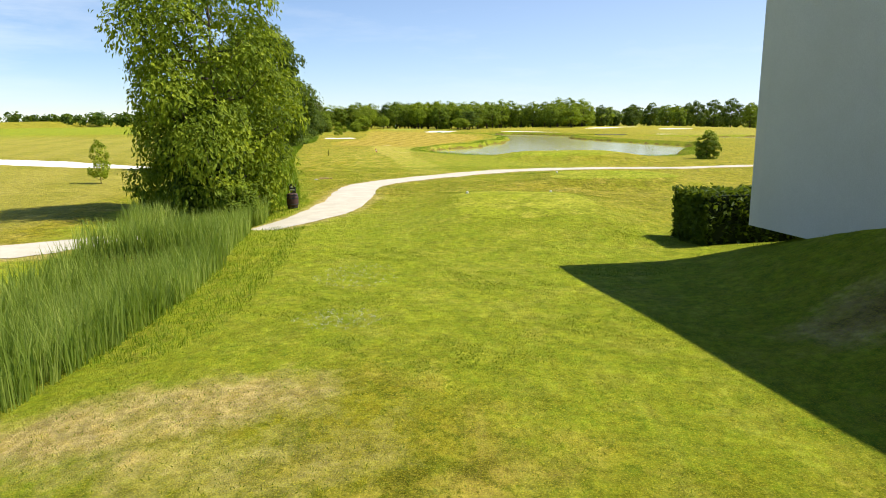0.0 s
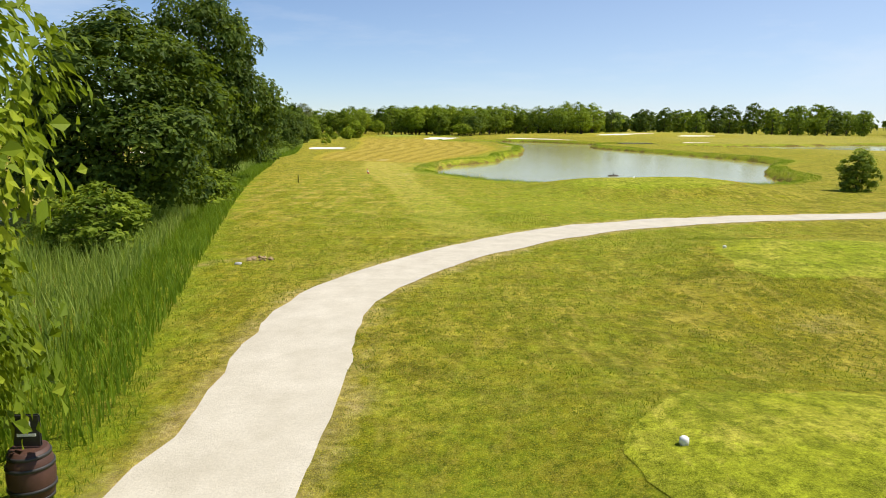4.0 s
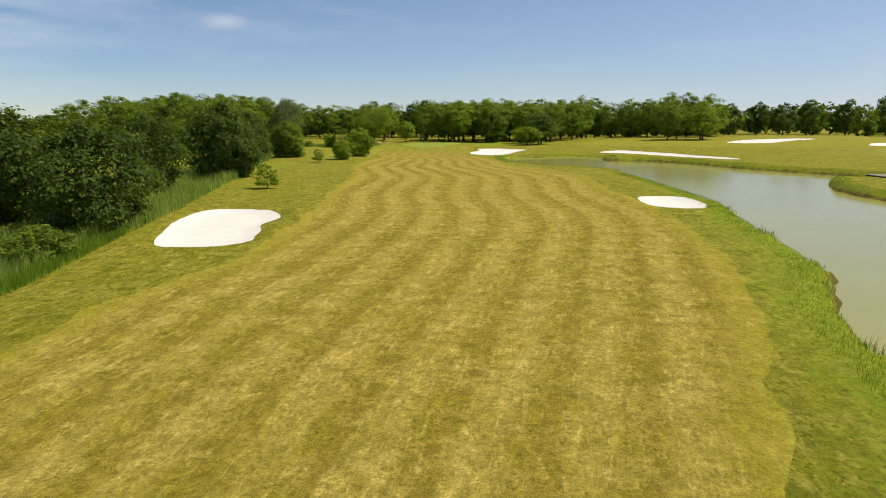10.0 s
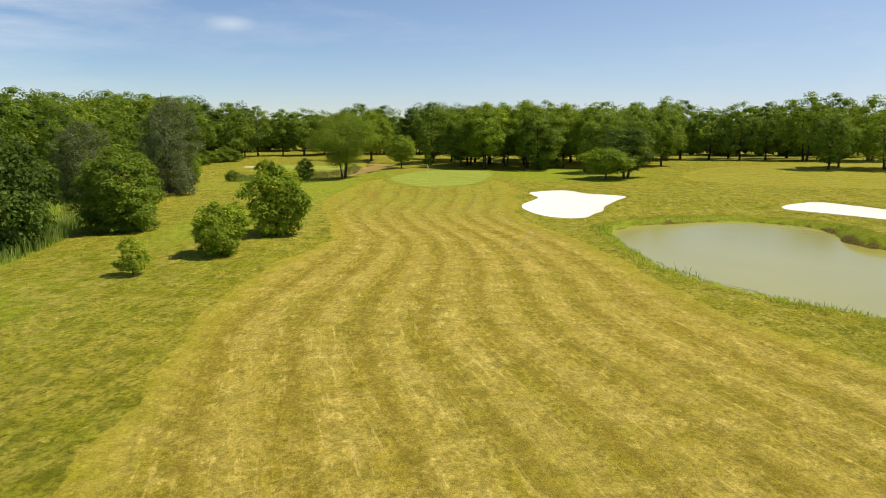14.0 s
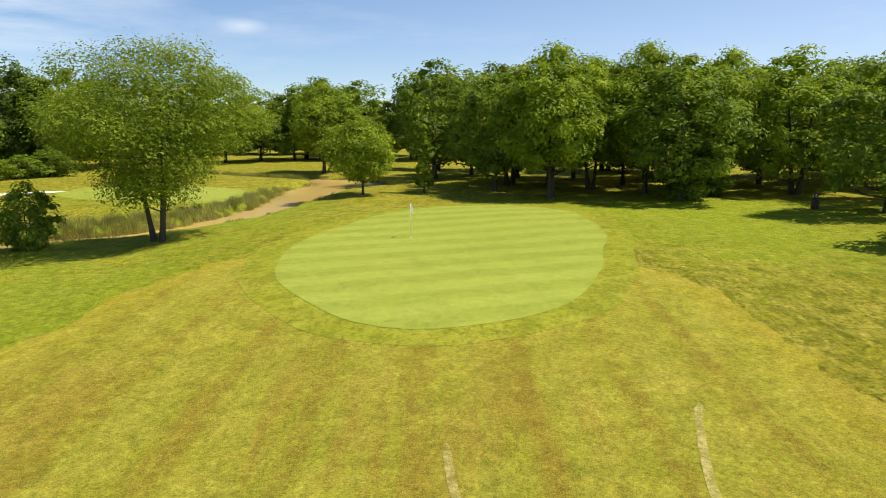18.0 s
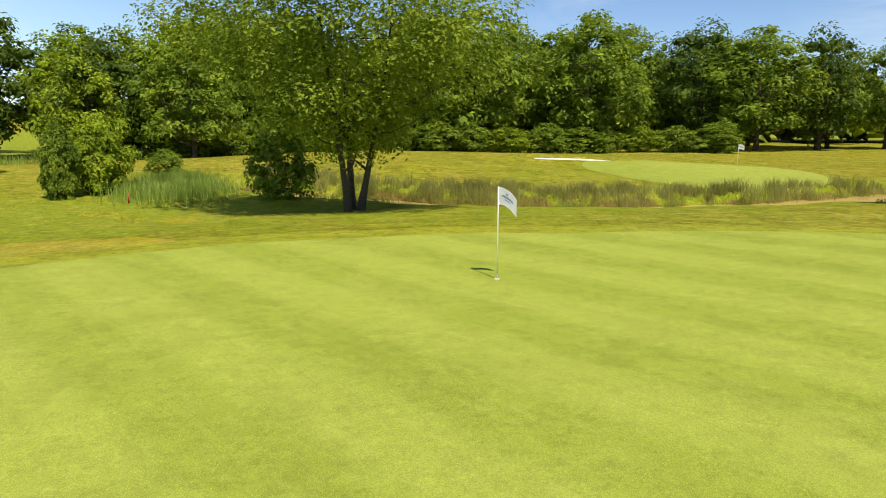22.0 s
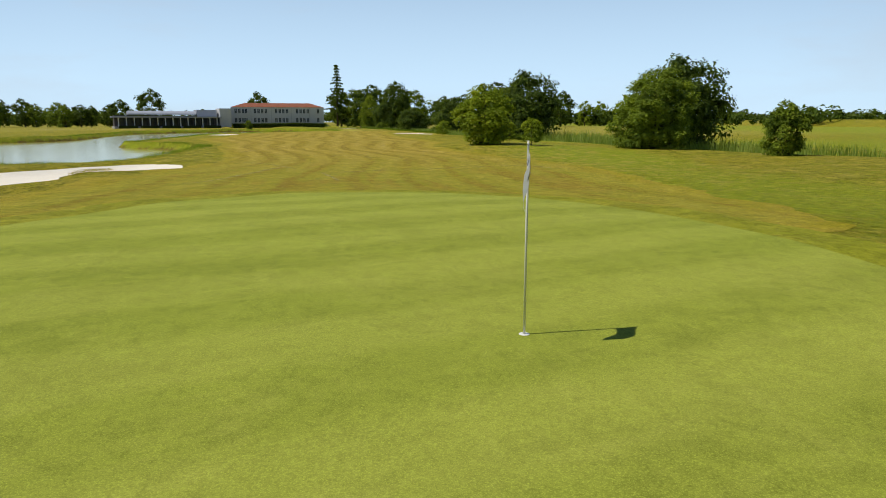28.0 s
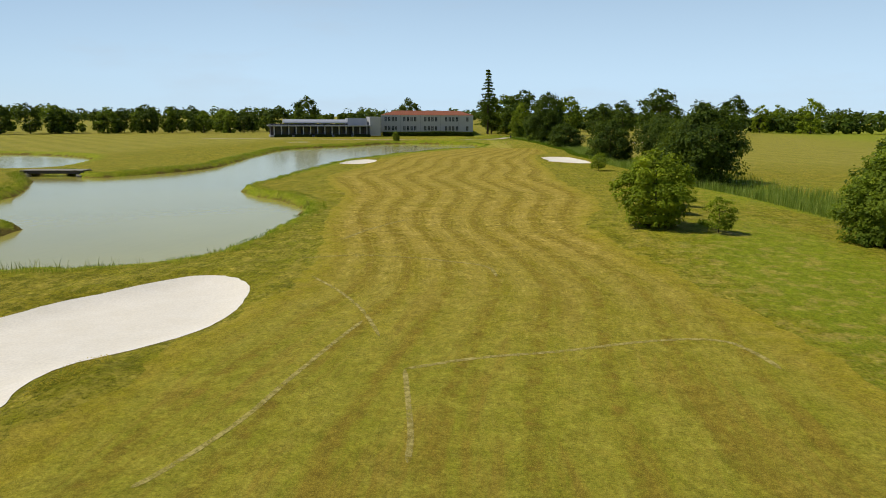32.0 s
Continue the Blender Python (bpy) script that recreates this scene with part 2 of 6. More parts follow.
def grass_mat(name, green, lush, dry, dry_lo, dry_hi, fine=14.0, stripe=None, stripe_amt=0.5, bump=0.6, contrast=1.0, fade=False, crisp=0.6, clump=1.0):
    """Mown turf, with mowing bands where given."""
    m = Mat(name, 0.85, 0.04)
    c = grass_base(m, green, lush, dry, dry_lo, dry_hi, fine, contrast)
    if stripe:
        lane = m.math("ADD", m.attr("lane"), m.math("MULTIPLY", m.noise(0.45, 5, 0.65), 0.3 if fade else 0.1))
        s = m.ramp(m.math("SINE", m.math("MULTIPLY", lane, stripe)), -crisp, crisp)
        c = m.mix(m.math("MULTIPLY", m.streaks(3.2, 0.5, 0.64), 0.5 * contrast), c, tuple(v * 0.5 for v in green))
        c = m.mix(m.math("MULTIPLY", m.streaks(5.6, 0.54, 0.66), 0.6 * contrast), c, tuple(v * 1.25 for v in dry))
        if fade:
            xyz = m.n.new("ShaderNodeSeparateXYZ")
            m.l.new(m.pos, xyz.inputs[0])
            calm = m.ramp(xyz.outputs[1], 172.0 * UNIT, 189.0 * UNIT)
            c = m.mix(m.math("MULTIPLY", calm, 0.8), c, m.mix(m.noise(0.55, 8, 0.76, lo=0.42, hi=0.58), m.mix(m.noise(1.4, 7, 0.75, lo=0.45, hi=0.6), (0.34, 0.345, 0.038), (0.29, 0.275, 0.028)), (0.225, 0.265, 0.02)))
            c = m.mix(m.math("MULTIPLY", m.math("MULTIPLY", calm, m.streaks(0.8, 0.5, 0.6)), m.math("MULTIPLY", m.ramp(xyz.outputs[1], 199.0 * UNIT, 194.0 * UNIT), 0.7)), c, (0.25, 0.17, 0.026))
            s = m.math("MULTIPLY", s, m.math("SUBTRACT", 1.0, m.math("MULTIPLY", calm, 0.75)))
        s2 = m.math("MULTIPLY", s, m.math("MULTIPLY", m.noise(0.6, 5, 0.7, lo=0.25 if fade else -0.2, hi=0.55), stripe_amt))
        c = m.mix(s2, c, tuple(v * 1.12 for v in dry))
        c = m.mix(m.math("MULTIPLY", m.math("SUBTRACT", 1.0, s), stripe_amt * 0.42), c, tuple(v * 0.55 for v in green))
    if fade:
        streak = m.ramp(m.math("SINE", m.math("ADD", m.math("MULTIPLY", lane, stripe), 2.6)), 0.62, 0.95)
        c = m.mix(m.math("MULTIPLY", streak, m.noise(1.1, 6, 0.75, lo=0.42, hi=0.62)), c, (0.215, 0.155, 0.022))
        inside = m.math("ADD", m.attr("edge"), m.math("MULTIPLY", m.math("SUBTRACT", m.noise(1.2, 7, 0.72), 0.5), 2.4))
        c = m.mix(m.ramp(inside, 0.05, 1.3), m.mix(m.noise(0.6, 6, 0.7, lo=0.4, hi=0.6), (0.285, 0.262, 0.017), (0.38, 0.31, 0.04)), c)
    return grass_finish(m, c, green, fine, bump, max(contrast, 0.8), clump)


def ground_mat():
    """The rough: worn, lush, mown and muddy areas are blended in by the sheet's own layers, broken up by noise."""
    green, lush, dry = (0.295, 0.26, 0.014), (0.215, 0.24, 0.011), (0.49, 0.385, 0.07)
    m = Mat("rough_turf", 0.85, 0.06)
    c = grass_base(m, green, lush, dry, 0.46, 0.72, contrast=1.25)
    c = m.mix(m.math("MULTIPLY", m.noise(1.6, 6, 0.7, stretch=(1, 0.1, 1), lo=0.5, hi=0.64), 0.55), c, (0.15, 0.165, 0.010))
    c = m.mix(m.math("MULTIPLY", m.noise(2.6, 6, 0.7, stretch=(1, 0.12, 1), lo=0.54, hi=0.66), 0.5), c, (0.50, 0.40, 0.085))
    ragged = m.math("SUBTRACT", m.noise(1.7, 7, 0.72), 0.5)
    ragged2 = m.math("SUBTRACT", m.noise(0.5, 6, 0.7), 0.5)

    def layer(name, amount, lo, hi):
        return m.ramp(m.math("ADD", m.attr(name), m.math("MULTIPLY", m.math("ADD", ragged, ragged2), amount)), lo, hi)

    fieldc = m.mix(m.noise(0.16, 6, 0.6, lo=0.38, hi=0.62), (0.33, 0.30, 0.06), (0.235, 0.235, 0.035))
    band = m.ramp(m.math("SINE", m.math("MULTIPLY", m.attr("lane"), 1.6)), -0.7, 0.7)
    fieldc = m.mix(m.math("MULTIPLY", band, 0.4), fieldc, (0.44, 0.37, 0.09))
    c = m.mix(m.math("MULTIPLY", layer("field", 0.7, 0.35, 0.75), 0.85), c, fieldc)
    c = m.mix(m.math("MULTIPLY", layer("mown", 0.45, 0.28, 0.6), 0.78), c, m.mix(m.noise(2.2, 6, 0.75, lo=0.42, hi=0.6), (0.54, 0.46, 0.11), (0.41, 0.365, 0.055)))
    c = m.mix(m.math("MULTIPLY", layer("lush", 1.2, 0.3, 0.8), 0.75), c, m.mix(m.noise(2.0, 5, 0.7, lo=0.35, hi=0.65), (0.15, 0.265, 0.010), (0.275, 0.345, 0.018)))
    c = m.mix(m.math("MULTIPLY", m.attr("parched"), m.noise(0.62, 7, 0.74, lo=0.5, hi=0.6)), c, m.mix(m.noise(1.9, 5, 0.7, lo=0.4, hi=0.6), (0.56, 0.42, 0.13), (0.43, 0.335, 0.06)))
    c = m.mix(m.math("MULTIPLY", m.attr("parched"), m.noise(0.9, 7, 0.74, stretch=(1.3, 0.8, 1), lo=0.52, hi=0.62)), c, (0.14, 0.205, 0.011))
    c = m.mix(m.math("MULTIPLY", layer("bare", 1.5, 0.4, 1.05), 0.9), c, m.mix(m.noise(3.0, 6, 0.7, lo=0.35, hi=0.65), (0.60, 0.46, 0.22), (0.44, 0.32, 0.10)))
    crumb = m.math("ADD", m.attr("crumb"), m.math("MULTIPLY", m.math("SUBTRACT", m.noise(4.0, 7, 0.74, stretch=(1.2, 0.9, 1)), 0.5), 2.6))
    c = m.mix(m.math("MULTIPLY", m.ramp(crumb, 0.72, 0.9), 0.9), c, m.mix(m.noise(5.0, 5, 0.7, lo=0.35, hi=0.65), (0.74, 0.58, 0.30), (0.56, 0.41, 0.15)))
    c = m.mix(layer("soil", 0.6, 0.35, 0.7), c, m.mix(m.noise(4.0, 5, 0.7, lo=0.35, hi=0.65), (0.15, 0.095, 0.04), (0.075, 0.055, 0.02)))
    return grass_finish(m, c, green, 13.0, 0.8, 1.0)


M_ROUGH = ground_mat()
M_FAIR = grass_mat("fairway_turf", (0.34, 0.26, 0.026), (0.29, 0.245, 0.02), (0.58, 0.435, 0.115), 0.45, 0.78, stripe=3.0, stripe_amt=0.27, contrast=0.95, fade=True, clump=0.85)
M_GREEN = grass_mat("green_turf", (0.298, 0.335, 0.044), (0.272, 0.318, 0.039), (0.355, 0.365, 0.07), 0.55, 0.85, fine=34, stripe=3.6, stripe_amt=0.32, bump=0.12, contrast=0.36, crisp=0.45, clump=0.14)
M_COLLAR = grass_mat("collar_turf", (0.275, 0.28, 0.022), (0.235, 0.255, 0.018), (0.35, 0.31, 0.045), 0.46, 0.8, fine=20, bump=0.3, contrast=0.7, clump=0.5)
M_TEE = grass_mat("tee_turf", (0.275, 0.295, 0.02), (0.235, 0.30, 0.014), (0.44, 0.38, 0.07), 0.46, 0.75, fine=20, bump=0.5, contrast=1.0)


def plain_mat(name, a, b, scale, rough=0.8, spec=0.3, bump=0.3, dist=0.02, fine=None):
    m = Mat(name, rough, spec)
    c = m.mix(m.noise(scale, 6, 0.65, lo=0.3, hi=0.7), a, b)
    if fine:
        c = m.mix(m.math("MULTIPLY", m.noise(fine, 4, 0.7, lo=0.3, hi=0.7), 0.4), c, tuple(v * 0.55 for v in a))
    m.color(c)
    if bump:
        m.bump(m.noise((fine or scale * 4), 5, 0.7), bump, dist)
    return m.m


M_SAND = plain_mat("bunker_sand", (0.92, 0.86, 0.73), (0.85, 0.78, 0.63), 0.8, 0.95, 0.1, 0.5, 0.03, 9)
M_GRAVEL = plain_mat("path_gravel", (0.64, 0.585, 0.47), (0.50, 0.45, 0.345), 1.2, 0.95, 0.1, 0.5, 0.02, 20)
M_BARE = plain_mat("bare_soil", (0.36, 0.25, 0.12), (0.42, 0.32, 0.18), 1.5, 0.95, 0.1, 0.4, 0.02, 14)
M_BARK = plain_mat("bark", (0.105, 0.085, 0.055), (0.06, 0.05, 0.032), 6, 0.9, 0.2, 0.8, 0.03, 25)


def water_mat(name, col, rough=0.04):
    m = Mat(name, rough, 0.5)
    m.color(m.mix(m.noise(0.05, 4, 0.5, lo=0.3, hi=0.7), col, tuple(v * 0.85 for v in col)))
    m.b.inputs["IOR"].default_value = 1.33
    m.bump(m.noise(1.6, 3, 0.5, stretch=(1, 0.5, 1)), 0.3, 0.03)
    return m.m


M_POND = water_mat("pond_water", (0.40, 0.36, 0.075), 0.13)
M_CREEK = water_mat("creek_water", (0.58, 0.40, 0.12), 0.2)
M_RIVER = water_mat("river_water", (0.30, 0.23, 0.15), 0.25)


def leaf_mat(name, a, b, trans=0.35):
    m = Mat(name, 0.6, 0.18)
    rnd = m.n.new("ShaderNodeNewGeometry").outputs["Random Per Island"]
    c = m.mix(rnd, a, b)
    c = m.mix(m.noise(0.5, 3, 0.6, lo=0.35, hi=0.65), c, tuple(v * 0.75 for v in a))
    m.color(c)
    t = m.n.new("ShaderNodeBsdfTranslucent")
    m.l.new(m.mix(0.4, c, (0.30, 0.38, 0.01)), t.inputs["Color"])
    x = m.n.new("ShaderNodeMixShader")
    x.inputs[0].default_value = trans
    m.l.new(m.b.outputs[0], x.inputs[1])
    m.l.new(t.outputs[0], x.inputs[2])
    m.l.new(x.outputs[0], m.n["Material Output"].inputs["Surface"])
    return m.m


M_LEAF = leaf_mat("leaves_mid_green", (0.14, 0.215, 0.017), (0.42, 0.50, 0.042), 0.45)
M_LEAF_LIGHT = leaf_mat("leaves_bright_green", (0.21, 0.30, 0.013), (0.52, 0.58, 0.034), 0.4)
M_LEAF_ASH = leaf_mat("leaves_ash_green", (0.17, 0.25, 0.013), (0.50, 0.55, 0.033), 0.38)
M_LEAF_DARK = leaf_mat("leaves_dark_green", (0.048, 0.09, 0.010), (0.185, 0.25, 0.026), 0.36)
M_LEAF_GREY = leaf_mat("leaves_grey_green", (0.13, 0.15, 0.055), (0.29, 0.31, 0.14), 0.4)
M_LEAF_TWIN = leaf_mat("leaves_open_crown", (0.18, 0.25, 0.018), (0.50, 0.57, 0.055), 0.5)
M_REED = leaf_mat("reeds_green", (0.25, 0.36, 0.05), (0.64, 0.70, 0.17), 0.52)
M_REED_DRY = leaf_mat("sedge_dry_green", (0.30, 0.29, 0.07), (0.56, 0.50, 0.16), 0.45)
M_BANKGRASS = leaf_mat("bank_grass_green", (0.16, 0.28, 0.016), (0.31, 0.39, 0.036), 0.5)
M_FLOWER_Y = leaf_mat("flowers_yellow", (0.55, 0.42, 0.02), (0.65, 0.5, 0.04), 0.2)
M_FLOWER_W = leaf_mat("flowers_white", (0.55, 0.55, 0.45), (0.65, 0.62, 0.5), 0.2)

M_WALL = plain_mat("white_render", (0.66, 0.66, 0.65), (0.60, 0.60, 0.58), 0.5, 0.85, 0.2, 0.15, 0.01, 30)
M_TILE = plain_mat("roof_tiles_red", (0.36, 0.13, 0.07), (0.28, 0.11, 0.06), 0.6, 0.85, 0.2, 0.4, 0.03, 5)
M_GLASS = plain_mat("window_dark_glass", (0.05, 0.06, 0.07), (0.03, 0.035, 0.04), 1, 0.1, 0.6, 0)
M_METAL = plain_mat("grey_roof_metal", (0.42, 0.44, 0.47), (0.36, 0.38, 0.42), 0.4, 0.4, 0.5, 0.1)
M_DARK = plain_mat("dark_timber", (0.06, 0.055, 0.06), (0.09, 0.08, 0.08), 1, 0.7, 0.3, 0.2)
def cloth_mat(name, a, b):
    m = Mat(name, 0.8, 0.1)
    c = m.mix(m.noise(3, 4, 0.6, lo=0.3, hi=0.7), a, b)
    m.color(c)
    t = m.n.new("ShaderNodeBsdfTranslucent")
    m.l.new(c, t.inputs["Color"])
    x = m.n.new("ShaderNodeMixShader")
    x.inputs[0].default_value = 0.45
    m.l.new(m.b.outputs[0], x.inputs[1])
    m.l.new(t.outputs[0], x.inputs[2])
    m.l.new(x.outputs[0], m.n["Material Output"].inputs["Surface"])
    return m.m


M_WHITE = cloth_mat("white_cloth", (0.86, 0.86, 0.88), (0.80, 0.80, 0.83))
M_POLE = plain_mat("pole_white_paint", (0.80, 0.80, 0.76), (0.74, 0.74, 0.68), 5, 0.4, 0.4, 0)
M_WOOD = plain_mat("barrel_oak", (0.10, 0.045, 0.03), (0.065, 0.03, 0.02), 4, 0.6, 0.4, 0.3, 0.01, 30)
M_IRON = plain_mat("black_iron", (0.02, 0.02, 0.02), (0.035, 0.033, 0.03), 8, 0.5, 0.5, 0.1)
M_STONE = plain_mat("pale_stone", (0.42, 0.38, 0.30), (0.32, 0.29, 0.23), 3, 0.9, 0.2, 0.4, 0.02, 12)
M_BARE_PALE = plain_mat("dried_turf", (0.55, 0.455, 0.15), (0.45, 0.38, 0.09), 1.6, 0.95, 0.1, 0.4, 0.02, 14)


def dissolve(mat, lo, hi):
    """Lets the ground show through in ragged gaps."""
    n, l = mat.node_tree.nodes, mat.node_tree.links
    noise, ramp, mix, clear = n.new("ShaderNodeTexNoise"), n.new("ShaderNodeMapRange"), n.new("ShaderNodeMixShader"), n.new("ShaderNodeBsdfTransparent")
    noise.inputs["Scale"].default_value, noise.inputs["Detail"].default_value, noise.inputs["Roughness"].default_value = 2.4, 6, 0.75
    l.new(n.new("ShaderNodeNewGeometry").outputs["Position"], noise.inputs["Vector"])
    ramp.inputs["From Min"].default_value, ramp.inputs["From Max"].default_value = lo, hi
    l.new(noise.outputs["Fac"], ramp.inputs["Value"])
    l.new(ramp.outputs[0], mix.inputs[0])
    l.new(clear.outputs[0], mix.inputs[1])
    l.new(n["Principled BSDF"].outputs[0], mix.inputs[2])
    l.new(mix.outputs[0], n["Material Output"].inputs["Surface"])


dissolve(M_BARE_PALE, 0.34, 0.62)
M_BARE_SAND = plain_mat("bare_sandy_turf", (0.55, 0.43, 0.17), (0.38, 0.30, 0.06), 2.2, 0.95, 0.1, 0.4, 0.02, 14)
M_PRINT = plain_mat("grey_print", (0.22, 0.22, 0.25), (0.18, 0.18, 0.2), 5, 0.8, 0.2, 0)
M_CONE = plain_mat("cone_orange_red", (0.62, 0.22, 0.13), (0.55, 0.18, 0.11), 5, 0.6, 0.3, 0)
M_RED = plain_mat("red_paint", (0.5, 0.04, 0.02), (0.42, 0.04, 0.02), 5, 0.5, 0.3, 0)
# Dark hedge green; inside the clubhouse hedge it stands in for shade between leaves.
M_CORE = plain_mat("dark_hedge_and_gap_shade", (0.02, 0.032, 0.010), (0.03, 0.045, 0.014), 3, 0.9, 0.1, 0.6, 0.05, 12)
# hill woods with the blue of distance haze mixed into their green
M_HILL = plain_mat("hazy_hill_woods", (0.13, 0.19, 0.20), (0.20, 0.25, 0.24), 0.01, 0.95, 0.05, 0)
M_CONC = plain_mat("grey_concrete", (0.42, 0.42, 0.42), (0.36, 0.36, 0.36), 2, 0.85, 0.2, 0.2)

# ---------------- mesh helpers ----------------
RNG = np.random.default_rng(7)


def mesh_of(name, verts, faces, mat, smooth=True):
    me = bpy.data.meshes.new(name)
    me.from_pydata(verts.tolist() if hasattr(verts, "tolist") else verts, [], faces.tolist() if hasattr(faces, "tolist") else faces)
    me.materials.append(mat)
    if smooth:
        me.shade_smooth()
    me.update()
    return me


def part(name, bm, material, parent, label=""):
    """Links a bmesh (or a ready mesh) as one mesh object under a thing or a part."""
    if isinstance(bm, bpy.types.Mesh):
        me = bm
    else:
        me = bpy.data.meshes.new(name)
        bm.to_mesh(me)
        bm.free()
        me.materials.append(material)
    ob = new(name, me)
    ob.parent = parent
    return tagged(ob, label=label)


def thing(name, label, category, at=(0, 0, 0), group="", kind=""):
    ob = new(name)
    ob.location = at
    return tagged(ob, label, category, group, kind)


def box(bm, cx, cy, cz, sx, sy, sz, bevel=0.0, turn=0.0):
    r = bmesh.ops.create_cube(bm, size=1.0, matrix=Matrix.Translation((cx, cy, cz)) @ Matrix.Rotation(turn, 4, "Z") @ Matrix.Diagonal((sx, sy, sz, 1)))
    if bevel:
        es = {e for v in r["verts"] for e in v.link_edges}
        bmesh.ops.bevel(bm, geom=list(es), offset=bevel, segments=2, affect="EDGES")
    return bm


def boxed(*a, **k):
    return box(bmesh.new(), *a, **k)


def lathe(profile, sides=20):
    """A turned body from (radius, height) pairs, closed at both ends."""
    bm = bmesh.new()
    rings = []
    for r, z in profile:
        rings.append([bm.verts.new((r * math.cos(2 * math.pi * k / sides), r * math.sin(2 * math.pi * k / sides), z)) for k in range(sides)])
    for a, b in zip(rings, rings[1:]):
        for k in range(sides):
            bm.faces.new((a[k], a[(k + 1) % sides], b[(k + 1) % sides], b[k]))
    bm.faces.new(rings[0][::-1])
    bm.faces.new(rings[-1])
    for f in bm.faces:
        f.smooth = True
    return bm


def tubes(paths, sides=6):
    """Tapered tubes: each path is a list of (point, radius). Returns verts, faces."""
    V, F = [], []
    for path in paths:
        start = len(V)
        for i, (p, r) in enumerate(path):
            a = Vector(path[max(0, i - 1)][0])
            b = Vector(path[min(len(path) - 1, i + 1)][0])
            q = (b - a).to_track_quat("Z", "Y")
            for k in range(sides):
                v = Vector(p) + q @ Vector((r * math.cos(2 * math.pi * k / sides), r * math.sin(2 * math.pi * k / sides), 0))
                V.append(tuple(v))
        n = len(path)
        for i in range(n - 1):
            for k in range(sides):
                k2 = (k + 1) % sides
                F.append((start + i * sides + k, start + i * sides + k2, start + (i + 1) * sides + k2, start + (i + 1) * sides + k))
        F.append(tuple(start + (n - 1) * sides + k for k in range(sides)))
    return V, F


# ---------------- plan: outlines ----------------


def smooth_loop(pts, per=4, closed=True):
    """A Catmull-Rom curve through the corner points."""
    P = np.array(pts, float)
    n = len(P)
    out = []
    for i in range(n if closed else n - 1):
        p0, p1, p2, p3 = (P[(i + k) % n] if closed else P[min(max(i + k, 0), n - 1)] for k in (-1, 0, 1, 2))
        for s in np.arange(per) / per:
            out.append(0.5 * (2 * p1 + (p2 - p0) * s + (2 * p0 - 5 * p1 + 4 * p2 - p3) * s**2 + (3 * p1 - p0 - 3 * p2 + p3) * s**3))
    if not closed:
        out.append(P[-1])
    return np.array(out)


def line_dist(X, Y, pts, closed=True):
    """Distance from points to a polyline."""
    best = np.full(X.shape, 1e9)
    P = np.asarray(pts)
    last = len(P) if closed else len(P) - 1
    for i in range(last):
        a, b = P[i], P[(i + 1) % len(P)]
        d = b - a
        t = np.clip(((X - a[0]) * d[0] + (Y - a[1]) * d[1]) / (d @ d + 1e-12), 0, 1)
        best = np.minimum(best, (X - a[0] - t * d[0]) ** 2 + (Y - a[1] - t * d[1]) ** 2)
    return np.sqrt(best)


def area_dist(X, Y, pts, reach=12.0):
    """Signed distance to a closed outline, negative inside; far points are only roughly so."""
    P = np.asarray(pts)
    lo, hi = P.min(0) - reach, P.max(0) + reach
    out = np.full(X.shape, float(reach))
    near = (X > lo[0]) & (X < hi[0]) & (Y > lo[1]) & (Y < hi[1])
    x, y = X[near], Y[near]
    if x.size == 0:
        return out
    d = line_dist(x, y, P)
    inside = np.zeros(x.shape, bool)
    for i in range(len(P)):
        a, b = P[i], P[(i + 1) % len(P)]
        cross = ((a[1] > y) != (b[1] > y)) & (x < (b[0] - a[0]) * (y - a[1]) / (b[1] - a[1] + 1e-12) + a[0])
        inside ^= cross
    out[near] = np.where(inside, -d, d)
    return out


def ribbon(pts, half):
    """The outline of a strip round an open curve; half: half its width, or one for each point."""
    P = smooth_loop(pts, 4, closed=False)
    T = np.gradient(P, axis=0)
    T /= np.linalg.norm(T, axis=1)[:, None]
    N = np.stack([-T[:, 1], T[:, 0]], 1)
    h = np.full(len(P), half) if np.isscalar(half) else np.interp(np.linspace(0, 1, len(P)), np.linspace(0, 1, len(half)), half)
    return np.r_[P + N * h[:, None], (P - N * h[:, None])[::-1]]


def wave(X, Y, s=1.0):
    """Cheap smooth unevenness."""
    return (np.sin(X * 0.31 * s + 1.3 * np.sin(Y * 0.17 * s)) + np.sin(Y * 0.27 * s + 1.7 * np.sin(X * 0.13 * s + 2)) + np.sin((X + Y) * 0.71 * s + 0.5)) / 3


def grown(P, d):
    """An outline pushed outwards."""
    T = np.roll(P, -1, 0) - np.roll(P, 1, 0)
    T /= np.linalg.norm(T, axis=1)[:, None] + 1e-9
    N = np.stack([T[:, 1], -T[:, 0]], 1)
    area = np.sum(P[:, 0] * np.roll(P[:, 1], -1) - np.roll(P[:, 0], -1) * P[:, 1])
    return P + N * d * (1 if area > 0 else -1)


